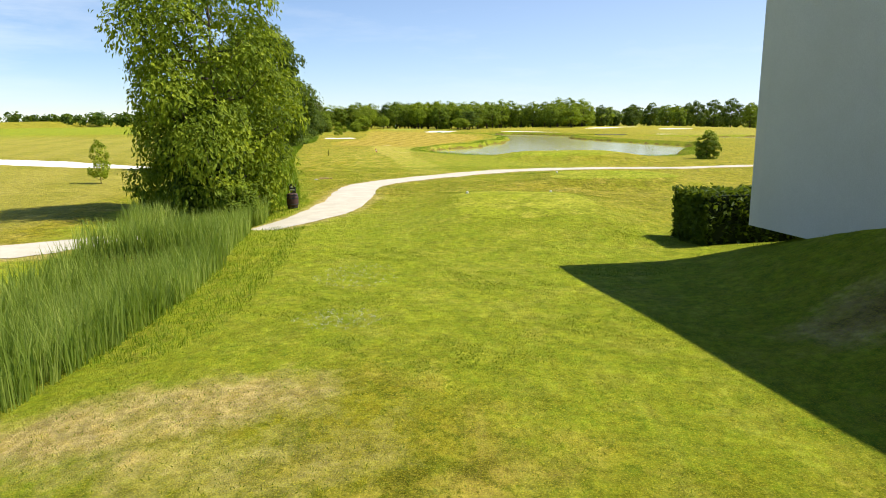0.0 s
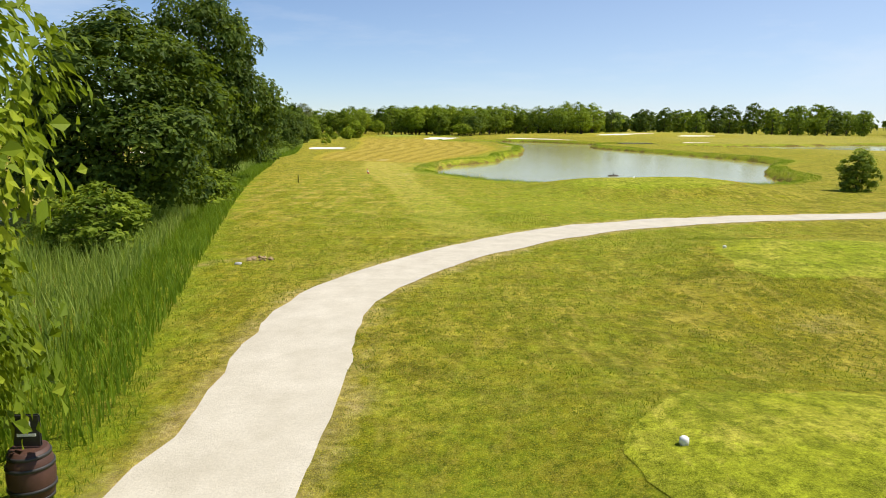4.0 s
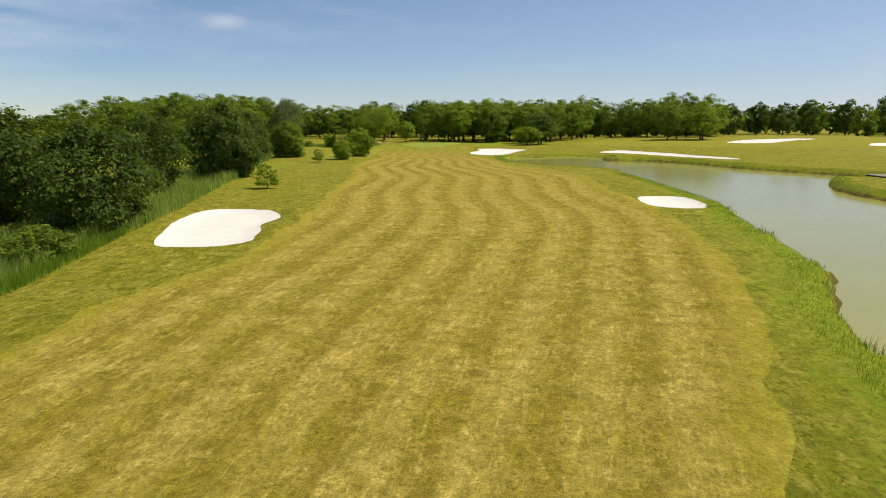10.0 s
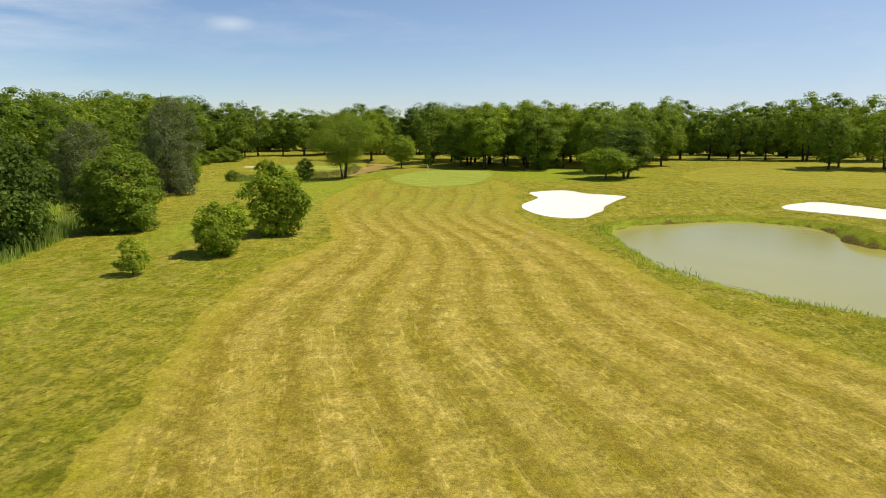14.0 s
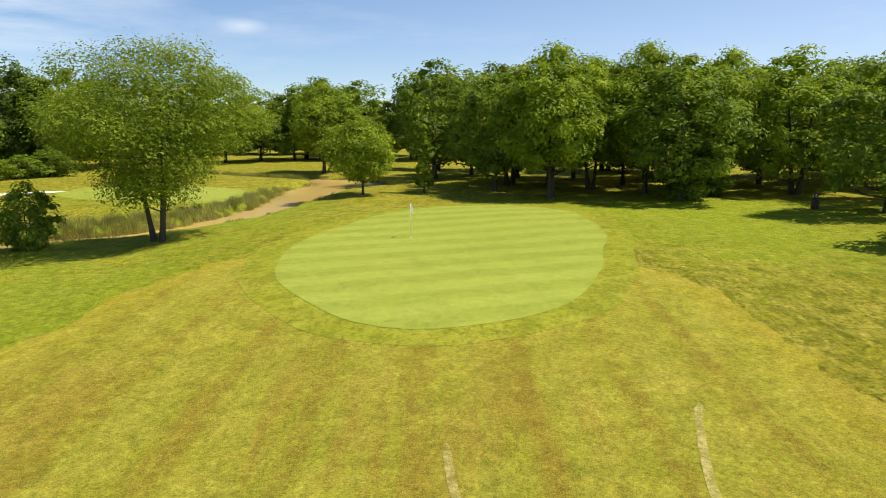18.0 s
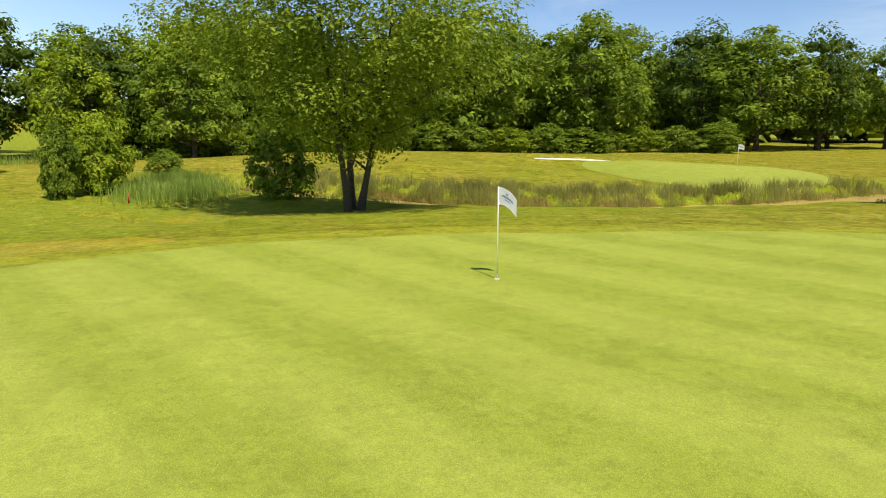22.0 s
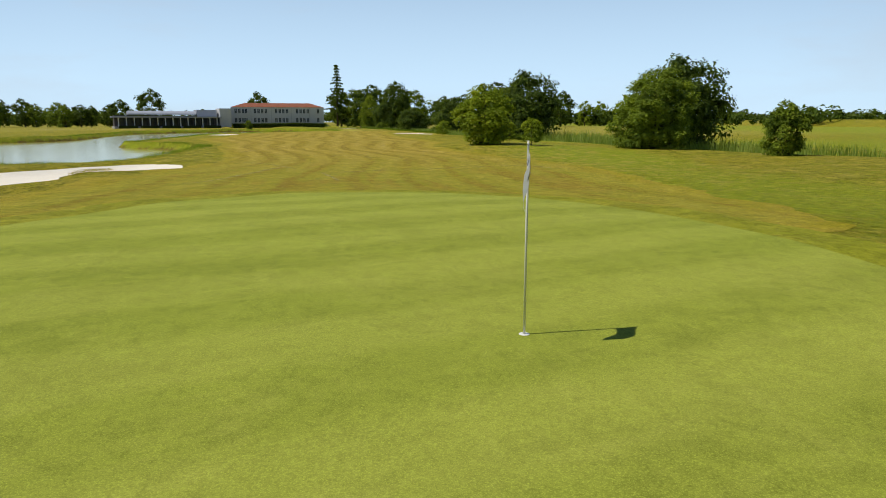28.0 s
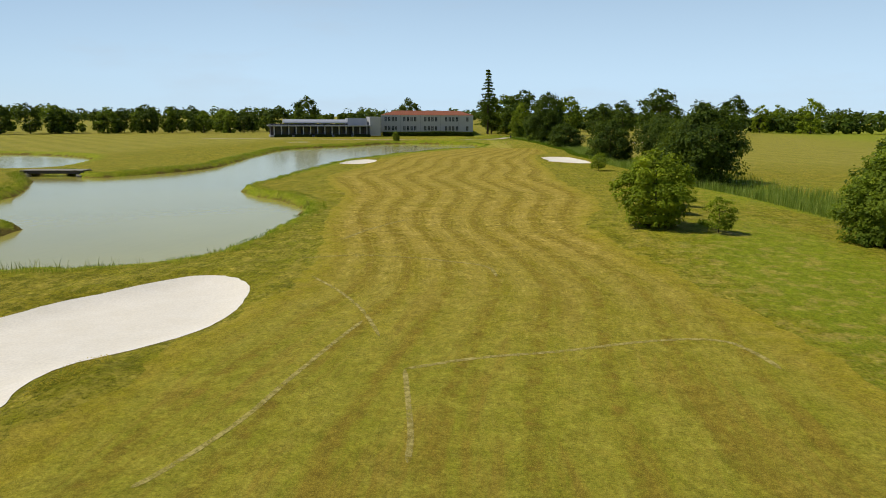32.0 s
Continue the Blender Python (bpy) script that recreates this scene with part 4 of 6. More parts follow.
def water(name, outline, z, mat, label):
    bm = bmesh.new()
    vs = [bm.verts.new((x, y, z)) for x, y in outline]
    f = bm.faces.new(vs)
    bm.normal_update()
    if f.normal.z < 0:
        f.normal_flip()
    bmesh.ops.triangulate(bm, faces=[f])
    me = bpy.data.meshes.new(name)
    bm.to_mesh(me)
    bm.free()
    me.materials.append(mat)
    return tagged(new(name, me), label, "water", kind="structure")


water("pond_water", grown(POND, 0.7), -WATER_DROP, M_POND, "murky olive-green pond water, still, reflecting the sky")
water("far_pond_water", grown(POND2, 0.7), -WATER_DROP, M_POND, "murky pond water beyond the bridge")
water("creek_water", grown(CREEK_SHORE, 0.4), -0.43, M_CREEK, "brown muddy water in a narrow creek")

# ---------------- trees ----------------


def leaves(centers, size, up=0.35, seed=1, out=None):
    """One small folded leaf blade at each centre, turned towards out where given: verts, faces."""
    r = np.random.default_rng(seed)
    n = len(centers)
    N = r.normal(size=(n, 3))
    N[:, 2] = np.abs(N[:, 2]) + up
    N /= np.linalg.norm(N, axis=1)[:, None]
    if out is not None:
        N = N * 0.55 + out / (np.linalg.norm(out, axis=1)[:, None] + 1e-6) * 0.75
        N /= np.linalg.norm(N, axis=1)[:, None] + 1e-9
    A = np.cross(N, r.normal(size=(n, 3)))
    A /= np.linalg.norm(A, axis=1)[:, None]
    B = np.cross(N, A)
    s = size * r.uniform(0.6, 1.35, (n, 1))
    V = np.stack([centers - A * s, centers - B * s * 0.55 + N * s * 0.12, centers + A * s - N * s * 0.25, centers + B * s * 0.55 + N * s * 0.12], 1).reshape(-1, 3)
    F = np.arange(4 * n).reshape(-1, 4)
    return V, F


def crown_clumps(r, height, width, low, count, shape, lean=0.0):
    """Centres and radii of the leaf clumps of a crown, kept apart from one another so that gaps stay between them."""
    out = []
    crown = height - low
    tries = 0
    while len(out) < count:
        tries += 1
        t = r.uniform(0, 1)
        if shape == "round":
            w = math.sqrt(max(0.0, 1 - (2 * t - 0.92) ** 2)) if t < 0.96 else 0.2
        elif shape == "cone":
            w = (1 - t) * 0.95 + 0.05
        elif shape == "vase":
            w = min(1.0, 0.35 + 1.3 * t) * math.sqrt(max(0.0, 1 - max(0, t - 0.45) ** 2 * 3.2))
        else:
            w = math.sqrt(max(0.0, 1 - (2 * t - 0.7) ** 2 * 0.55)) * (1 if t < 0.8 else (1 - t) * 4 + 0.2)
        a = r.uniform(0, 2 * math.pi)
        lump = 1 + 0.22 * math.sin(3 * a + 5 * t + lean) + 0.14 * math.sin(5 * a - 7 * t + 3 * lean)
        q = r.uniform(0.3, 1.0) ** 0.45
        rad = width / 2 * w * q * lump * 0.79
        c = Vector((rad * math.cos(a) + lean * t * width * 0.1, rad * math.sin(a), low + t * crown * 0.94))
        size = width * r.uniform(0.07, 0.145)
        if tries < 4000 and any((c - p).length < 0.62 * (size + b) for p, b in out):
            continue
        out.append((c, size))
    return out


def tree_meshes(name, height, width, low, leaf_n, leaf_size, mat, shape="round", clumps=70, trunks=1, seed=1, trunk_r=None, up=0.35, dense=True):
    """Trunk and crown meshes of one tree, grown from its base at the origin."""
    r = np.random.default_rng(seed)
    cl = crown_clumps(r, height, width, low, clumps, shape, r.uniform(-0.6, 0.6))
    tr = trunk_r or height * 0.022
    paths = []
    stems = []
    for k in range(trunks):
        a = 2 * math.pi * k / max(trunks, 1) + r.uniform(0, 1)
        off = 0.0 if trunks == 1 else tr * 1.6
        spread = 0.02 * height if trunks == 1 else 0.14 * width
        top = Vector((math.cos(a) * spread, math.sin(a) * spread, height * 0.72))
        base = Vector((math.cos(a) * off, math.sin(a) * off, -0.25))
        stem = []
        for q in range(7):
            t = q / 6
            p = base.lerp(top, t) + Vector((math.sin(3 * t + k), math.cos(2.3 * t + k), 0)) * 0.012 * height * t
            rr = tr * (1 - 0.82 * t) * (1.5 if q == 0 else 1)
            stem.append((p, rr))
        paths.append(stem)
        stems.append(stem)
    for i, (c, _) in enumerate(cl):
        if i % 2 and clumps > 30:
            continue
        stem = stems[i % len(stems)]
        z = max(low * 0.55, min(c.z - 0.12 * height * r.uniform(0.5, 1.4), height * 0.66))
        t = min(5.99, max(0.6, (z + 0.25) / (height * 0.72 + 0.25) * 6))
        p0 = stem[int(t)][0].lerp(stem[int(t) + 1][0], t - int(t))
        r0 = tr * (1 - 0.82 * t / 6) * 0.55
        mid = p0.lerp(c, 0.55) + Vector((0, 0, -0.04 * height))
        paths.append([(p0, r0), (mid, r0 * 0.55), (c, r0 * 0.14)])
    V, F = tubes(paths, 6 if clumps > 30 else 5)
    trunk = mesh_of(name + "_trunk", V, F, M_BARK)
    per = np.array([q[1] for q in cl]) ** 2
    per = np.maximum(3, (leaf_n * per / per.sum()).astype(int))
    C, O = [], []
    for (c, rad), k in zip(cl, per):
        out = np.array([c.x, c.y, (c.z - low - 0.35 * (height - low)) * 0.8]) / (0.5 * width)
        out = out / (np.linalg.norm(out) + 0.2) * 0.6 + np.array([0, 0, 0.45])
        d = r.normal(size=(3 * k, 3))
        d /= np.linalg.norm(d, axis=1)[:, None]
        d = d[d @ out > -0.22 + 0.25 * r.normal(size=3 * k)][:k]
        ragged = 1 + 0.2 * np.sin(6 * d[:, :1] + 9 * d[:, 1:2] + c.x * 7) + 0.12 * np.sin(15 * d[:, 2:] + 11 * d[:, :1])
        p = d * rad * np.where(r.uniform(0, 1, (len(d), 1)) < 0.85, r.uniform(0.74, 1.05, (len(d), 1)), r.uniform(0.2, 1.25, (len(d), 1))) * ragged * np.array([1.15, 1.15, 0.82])
        C.append(np.array(c) + p)
        O.append(d + out * 0.7)
    V, F = leaves(np.concatenate(C), leaf_size, up, seed, np.concatenate(O))
    # unseen solid blobs added inside every second clump to stop light showing through
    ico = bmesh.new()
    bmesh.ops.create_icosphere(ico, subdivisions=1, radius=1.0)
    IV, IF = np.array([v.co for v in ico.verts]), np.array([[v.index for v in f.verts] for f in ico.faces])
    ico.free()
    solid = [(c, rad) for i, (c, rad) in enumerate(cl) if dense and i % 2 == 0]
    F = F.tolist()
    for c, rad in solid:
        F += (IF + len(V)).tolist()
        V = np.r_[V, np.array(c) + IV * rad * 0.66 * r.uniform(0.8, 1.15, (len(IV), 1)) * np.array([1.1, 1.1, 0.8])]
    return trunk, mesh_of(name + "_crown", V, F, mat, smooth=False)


PROTO = {}


def proto(kind, *a, **k):
    PROTO[kind] = (tree_meshes(kind, *a, **k), a[0], a[1])


def plant(kind, name, x, y, height, width, label, category="tree", turn=None, group="", z=None):
    """Puts a tree of a kind at a place, at its own height and width."""
    (trunk, crown), h0, w0 = PROTO[kind]
    ob = thing(name, label, category, group=group)
    a = RNG.uniform(0, 6.28) if turn is None else turn
    sxy, sz = width / w0, height / h0
    ob.matrix_basis = Matrix.Translation((x, y, (at_ground(x, y) if z is None else z) - 0.02)) @ Matrix.Rotation(a, 4, "Z") @ Matrix.Diagonal((sxy, sxy, sz, 1))
    part("trunk", trunk, None, ob)
    part("crown", crown, None, ob)
    return ob


proto("ash_big", 9.0, 7.5, 0.5, 34000, 0.095, M_LEAF_ASH, "tall", 95, 1, 3, dense=False)
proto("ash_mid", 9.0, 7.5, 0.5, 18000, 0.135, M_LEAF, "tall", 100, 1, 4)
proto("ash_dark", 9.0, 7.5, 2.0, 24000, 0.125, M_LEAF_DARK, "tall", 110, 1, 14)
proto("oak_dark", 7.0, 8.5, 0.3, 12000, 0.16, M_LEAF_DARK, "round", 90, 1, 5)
proto("twin_stem", 8.3, 8.2, 2.25, 50000, 0.06, M_LEAF_TWIN, "vase", 92, 3, 6, 0.105, dense=False)
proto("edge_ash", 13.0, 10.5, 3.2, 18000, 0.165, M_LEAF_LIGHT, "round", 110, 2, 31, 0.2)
proto("light_round", 5.4, 6.0, 1.4, 10000, 0.12, M_LEAF_LIGHT, "round", 60, 1, 7, dense=False)
proto("young_tall", 5.3, 2.1, 0.5, 3500, 0.11, M_LEAF_LIGHT, "cone", 40, 1, 8, 0.06, dense=False)
proto("sapling", 1.9, 1.5, 0.3, 2000, 0.06, M_LEAF_LIGHT, "tall", 45, 1, 9, 0.03, dense=False)
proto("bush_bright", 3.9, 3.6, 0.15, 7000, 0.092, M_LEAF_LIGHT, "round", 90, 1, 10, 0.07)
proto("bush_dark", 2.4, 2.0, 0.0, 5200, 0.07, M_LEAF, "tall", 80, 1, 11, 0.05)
proto("willow_grey", 9.9, 8.0, 0.2, 20000, 0.12, M_LEAF_GREY, "tall", 110, 1, 12, dense=False)
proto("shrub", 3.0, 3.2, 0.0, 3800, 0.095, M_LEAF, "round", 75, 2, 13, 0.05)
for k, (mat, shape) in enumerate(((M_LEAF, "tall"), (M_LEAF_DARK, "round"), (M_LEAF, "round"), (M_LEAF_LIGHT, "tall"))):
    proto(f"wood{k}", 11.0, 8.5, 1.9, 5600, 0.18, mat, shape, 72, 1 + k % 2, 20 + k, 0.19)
    proto(f"far{k}", 11.0, 9.5, 0.5, 1500, 0.42, mat, ("tall", "round", "vase", "tall")[k], 50, 1, 40 + k, 0.2)

# trees along the ditch
plant("ash_big", "ash_tree", -5.3, 16.5, 9.6, 5.1, "tall bright-leaved ash overgrown with ivy beside the ditch", turn=0.4)
plant("oak_dark", "ivy_thicket", -5.4, 16.3, 3.8, 2.6, "dark ivy and bramble thicket round a tree's foot", "shrub", z=-0.3)
plant("shrub", "bramble", -4.4, 15.2, 1.4, 1.9, "tangled bramble at a tree's foot", "shrub", z=-0.2)
plant("ash_dark", "ash_tree", -10.9, 35.2, 7.7, 6.8, "leafy green ash with low branches on the ditch bank", turn=1.4, z=-0.6)
plant("ash_dark", "ash_tree", -13.6, 51.0, 11.4, 7.3, "tall dense green ash tree on the ditch bank", turn=2.4, z=-0.6)
plant("oak_dark", "ivy_thicket", -13.5, 50.7, 3.4, 2.6, "dark ivy thicket round a tall ash", "shrub", z=-0.6)
plant("shrub", "willow_shrub", -10.2, 40.2, 2.0, 3.2, "loose green willow shrub in the ditch", "shrub")
plant("shrub", "willow_shrub", -9.4, 30.6, 2.2, 3.2, "loose green willow shrub in the ditch", "shrub")
plant("oak_dark", "oak_tree", -18.0, 70.2, 4.9, 6.4, "dense dark round oak in the reeds")
plant("oak_dark", "oak_tree", -30.8, 109, 6.1, 7.0, "dense dark spreading oak by the ditch")
plant("oak_dark", "oak_tree", -24.2, 107.5, 5.7, 6.0, "dense dark oak at the reed edge")
plant("oak_dark", "oak_tree", -30.8, 126, 5.8, 5.2, "dense dark oak behind the reeds")
plant("shrub", "shrub", -22.2, 100.6, 1.6, 3.0, "low dark shrub among the reeds", "shrub")
plant("oak_dark", "oak_tree", -30.3, 138.6, 7.2, 7.4, "dense dark oak at the reed edge")
plant("oak_dark", "oak_tree", -37.4, 163.6, 6.6, 6.8, "dark green tree behind the reeds")
plant("ash_mid", "ash_tree", -33.7, 169.4, 5.1, 5.0, "leafy green tree with brush at its foot")
plant("shrub", "shrub", -33.2, 168.8, 1.8, 2.6, "grey-green brush at the foot of a tree", "shrub")
plant("willow_grey", "willow_tree", -40.0, 188.2, 8.7, 5.2, "tall grey-green willow standing on the bank")
plant("willow_grey", "willow_tree", -46.8, 186.2, 7.2, 5.0, "grey-green willow behind another willow")
plant("bush_bright", "round_bush", -41.6, 194.9, 3.4, 3.0, "round bush with pale flower heads", "bush")
plant("bush_dark", "bush", -37.2, 178.6, 2.8, 2.1, "small egg-shaped dark green bush", "bush")
plant("bush_dark", "young_willow", -34.9, 200.1, 2.5, 1.15, "narrow upright dark young willow at the reeds", "tree")
plant("bush_bright", "young_alder", -36.0, 201.0, 2.6, 2.0, "loose young alder at the reed edge", "shrub")
plant("shrub", "shrub", -33.4, 206.6, 2.5, 2.1, "loose green shrub on the creek bank", "shrub")
plant("shrub", "shrub", -40.2, 202.6, 1.3, 1.6, "low leafy shrub behind the reeds", "shrub")
plant("twin_stem", "ash_tree", -29.25, 208.2, 7.1, 8.2, "three-stemmed ash tree beside the putting green", turn=0.9)
plant("light_round", "young_oak", -25.4, 225.8, 4.5, 4.7, "yellow-green young oak at the creek bend")
plant("young_tall", "young_poplar", -21.9, 228.0, 4.5, 1.6, "slender bright green young tree")
plant("bush_bright", "young_maple", -23.4, 167.4, 3.9, 3.7, "rounded bright green young maple on the rough", "tree")
plant("bush_bright", "young_maple", -24.2, 161.8, 2.6, 2.7, "small bright green young maple on the rough", "tree")
plant("sapling", "sapling", -26.2, 157.4, 1.7, 1.4, "small leafy green sapling on the rough", "tree")
plant("sapling", "sapling", -26.2, 168.6, 1.8, 1.6, "thin reddish-green sapling on dry grass", "tree")
plant("sapling", "sapling", -22.0, 127, 2.0, 1.9, "small sapling beside the fairway", "tree")
plant("sapling", "sapling", -14.2, 26.2, 2.1, 0.9, "small upright sapling in the far field", "tree")
plant("bush_dark", "cone_bush", 20.4, 47.4, 2.2, 1.8, "dense upright cone-shaped bush on the grass", "bush")
plant("light_round", "spreading_oak", 0.2, 208.8, 3.5, 6.2, "spreading low light-green oak in the rough")
plant("wood1", "oak_tree", 2.6, 210.6, 6.0, 6.2, "dark round oak in the rough beside the green")

# woods behind and beside the green
def wood(points, group, label, heights=(8, 12), kinds=("wood0", "wood1", "wood2", "wood3"), z=None):
    for x, y in points:
        h = RNG.uniform(*heights)
        plant(kinds[RNG.integers(len(kinds))], "wood_tree", x, y, h, h * RNG.uniform(0.66, 0.95), label, group=group)


def scatter(x0, x1, y0, y1, step, jitter=0.45):
    return [(x + RNG.uniform(-1, 1) * jitter * step, y + RNG.uniform(-1, 1) * jitter * step) for x in np.arange(x0, x1, step) for y in np.arange(y0, y1, step)]


for x, y, h, w in ((-13.9, 225.4, 8.8, 7.2), (-8.1, 227.8, 9.0, 6.4), (-3.0, 229.4, 8.8, 5.8), (-11.0, 231.5, 8.6, 6.4)):
    plant("edge_ash", "ash_tree", x, y, h, w, "tall bright yellow-green ash at the wood's edge", group="trees behind the green")
plant("shrub", "brush", -4.6, 227.0, 2.2, 2.6, "leafy green brush at the wood's edge", "shrub")
plant("shrub", "brush", -6.4, 224.4, 2.0, 2.4, "leafy green brush at the wood's edge", "shrub")
wood([(-6.7, 224.0), (1.1, 228.6), (1.6, 218.6), (5.4, 224.5), (-17.4, 229.6), (-16.5, 234), (-13.6, 236.5), (-8.4, 234.8), (-3.8, 233.5), (1, 235), (6, 233), (10.5, 230), (8.6, 237)], "trees behind the green", "tall green broadleaf tree at the wood's edge", (7.9, 9.0), ("wood0", "wood3", "wood2", "wood2"))
wood([(-22.5, 239), (-20, 244), (-16, 241.5), (-11.5, 241), (-6, 240), (-1, 241), (4, 241), (9, 243), (14, 244.6), (17.5, 249), (21, 245), (25, 242.6), (29, 243), (33, 238.4), (37, 239.5), (41, 236)], "trees behind the green", "tall green broadleaf tree with bare lower trunk", (8.4, 10.0))
wood([(28.5, 220), (31, 223), (35, 219.5)], "trees beside the next fairway", "round dark broadleaf tree on the grass", (6.8, 8.2))
wood(scatter(-26, 46, 250, 256, 7.4), "trees behind the green", "green broadleaf tree in the wood", (8.5, 10.2))
plant("edge_ash", "ash_tree", -33.8, 246.6, 8.2, 6.6, "open light-green ash across the creek")
wood([(-57.5, 257.5), (-53.5, 260), (-50, 262), (-46.5, 264), (-61, 255), (-43, 266)], "trees across the creek", "round green broadleaf tree across the creek", (8.6, 9.4), ("wood0", "wood2"))
for k in range(17):
    q = RNG.uniform(0, 1, 2)
    x, y = -57.5 + 2.4 * q[0], 200 + 44 * k / 17
    plant(("shrub", "bush_bright", "shrub", "bush_dark")[k % 4], "hedge_shrub", x, y, 1.7 + 1.3 * q[1], 2.8 + 1.2 * q[0], "leafy green shrub at the foot of the west wood", "shrub", group="shrubs along the west wood")
wood(scatter(-42, -22, 266, 276, 6.6), "trees across the creek", "green broadleaf tree across the creek", (8.5, 10))
wood(scatter(-72, -60, 205, 256, 5.9), "trees on the west side", "dense green broadleaf tree of the west wood", (9.0, 10.8), ("wood0", "wood2", "wood1"))
wood(scatter(-71, -58, 186, 206, 6.2), "trees on the west side", "dense green broadleaf tree of the west wood", (7.8, 9.4))
wood([(-62, 180), (-67, 176), (-54, 181), (-72, 180)], "trees on the west side", "leafy green tree behind the willow", (7.2, 8.8))
wood([(-51.5, 190.5), (-54, 197), (-56.5, 187), (-53, 203)], "trees on the west side", "dense green broadleaf tree of the west wood", (6.8, 8.2))
# tree lines far off
FAR = ("far0", "far1", "far2", "far1")
wood([(44 + 7.0 * k + RNG.uniform(-3, 3), 258 - 4.4 * k + RNG.uniform(-7, 7)) for k in range(26)], "far tree line", "green tree of the distant tree line", (7.0, 9.6), FAR)
wood([(62 + 9 * k + RNG.uniform(-3, 3), 292 - 5 * k + RNG.uniform(-9, 9)) for k in range(24)], "far tree line", "green tree of the distant tree line", (8.5, 11), FAR)
wood([(74 + 3.1 * k + RNG.uniform(-1.5, 1.5), -10 + 1.9 * k + RNG.uniform(-3, 3)) for k in range(19)], "trees by the car park", "round green tree in a row by the clubhouse", (6.5, 8.5), FAR)
wood([(126, 24), (131, 29), (136, 34), (141, 38)], "trees by the car park", "round green tree in a row by the clubhouse", (7, 9), FAR)
wood([(60, 2), (32, -17)], "trees behind the clubhouse", "tall dark green tree behind the clubhouse", (11, 12.5), ("far1",))
wood([(2, -22), (7, -26), (-4, -26), (-1, -16)], "trees behind the clubhouse", "leafy tree beside the clubhouse", (11, 14), FAR)
wood([(-18, -10), (-26, 0), (-34, -20), (-46, -30), (-42, 8), (-58, -18), (-70, -40), (-30, -44)], "trees beyond the field", "leafy green tree beyond the field", (9, 13), FAR)
wood([(-86, -70), (-100, -60), (-96, -85)], "trees beyond the field", "pale feathery tree beyond the field", (10, 13), ("far3",))


def wood_band(name, pts, width, count, height, label, mat=M_LEAF_DARK):
    """A far belt of woodland as one object: many leaf clumps over a dark base."""
    P = smooth_loop(pts, 6, closed=False)
    r = np.random.default_rng(len(name) * 7 + count)
    u = r.uniform(0, len(P) - 1.001, count)
    k = u.astype(int)
    base = P[k] + (P[k + 1] - P[k]) * (u - k)[:, None]
    base += r.normal(size=(count, 2)) * width / 3
    top = height * (0.72 + 0.28 * np.sin(u * 2.3) * np.sin(u * 0.71 + 1)) * r.uniform(0.75, 1.1, count)
    C, O = [], []
    for (x, y), h in zip(base, top):
        n = 32
        d = r.normal(size=(n, 3))
        d /= np.linalg.norm(d, axis=1)[:, None]
        O.append(d)
        C.append(np.array([x, y, h * 0.55]) + d * np.array([h * 0.42, h * 0.42, h * 0.46]) * r.uniform(0.55, 1, (n, 1)))
    V, F = leaves(np.concatenate(C), height * 0.12, 0.4, 5, np.concatenate(O))
    return tagged(new(name, mesh_of(name, V, F, mat, smooth=False)), label, "woodland", kind="stuff")


wood_band("far_woods", [(-78, 212), (-80, 240), (-76, 264), (-56, 284), (0, 270), (50, 262)], 9, 330, 9.5, "dense belt of green woodland behind the course", M_LEAF)
wood_band("far_woods", [(-420, 330), (-200, 330), (-60, 315), (40, 305), (140, 290), (260, 250), (420, 200)], 26, 560, 10.5, "distant belt of green woodland")
wood_band("far_woods", [(-700, -330), (-420, -520), (-100, -560), (200, -480), (420, -280), (520, -60)], 40, 900, 15, "distant belt of green woodland behind the clubhouse")
wood_band("far_woods", [(40, -45), (80, -30), (120, 0), (170, 40)], 8, 130, 6.5, "belt of green trees behind the car park")
wood_band("far_woods", [(-230, -40), (-160, -60), (-90, -75), (-30, -80), (10, -62)], 14, 240, 9, "belt of green trees beyond the field")
wood_band("far_woods", [(-900, -300), (-1100, 100), (-1000, 420), (-700, 700)], 40, 620, 15, "distant belt of woodland across the river")

# low ridge on the far side of the river
hx = np.linspace(0, 1, 60)
V, F = [], []
for k, u in enumerate(hx):
    a = 2.2 + 2.0 * u
    for q, (rad, z) in enumerate(((1900, -1), (2200, 13 + 12 * abs(math.sin(5 * u + 1)) + 6 * math.sin(17 * u)), (2600, -1))):
        V.append((rad * math.cos(a), rad * math.sin(a), z))
for k in range(59):
    for q in range(2):
        F.append((3 * k + q, 3 * k + 3 + q, 3 * k + 4 + q, 3 * k + 1 + q))
tagged(new("far_hills", mesh_of("far_hills", V, F, M_HILL)), "low blue-green hills on the horizon", "hills", kind="structure")

# grassy river bank
V, F = [], []
for k in range(40):
    y = -500 + 32 * k
    for x, z in ((-196, -0.5), (-186, 2.3), (-181, 2.5), (-168, -0.5)):
        V.append((x - 20 * (y / 600) ** 2 + 3 * math.sin(k), y, z + (0.2 * math.sin(2.3 * k) if z > 0 else 0)))
for k in range(39):
    for q in range(3):
        F.append((4 * k + q, 4 * k + q + 1, 4 * k + q + 5, 4 * k + q + 4))
tagged(new("river_bank", mesh_of("river_bank", V, F, M_ROUGH)), "long grassy flood bank along the river", "bank", kind="structure")

# river beyond the western field
water("river_water", np.array([(-240, -900), (-210, -300), (-190, 100), (-230, 500), (-420, 1200), (-760, 1100), (-620, 300), (-600, -300), (-700, -900)], float), 0.12, M_RIVER, "wide brown tidal river in the distance")

# ---------------- reeds, sedge and tufts ----------------


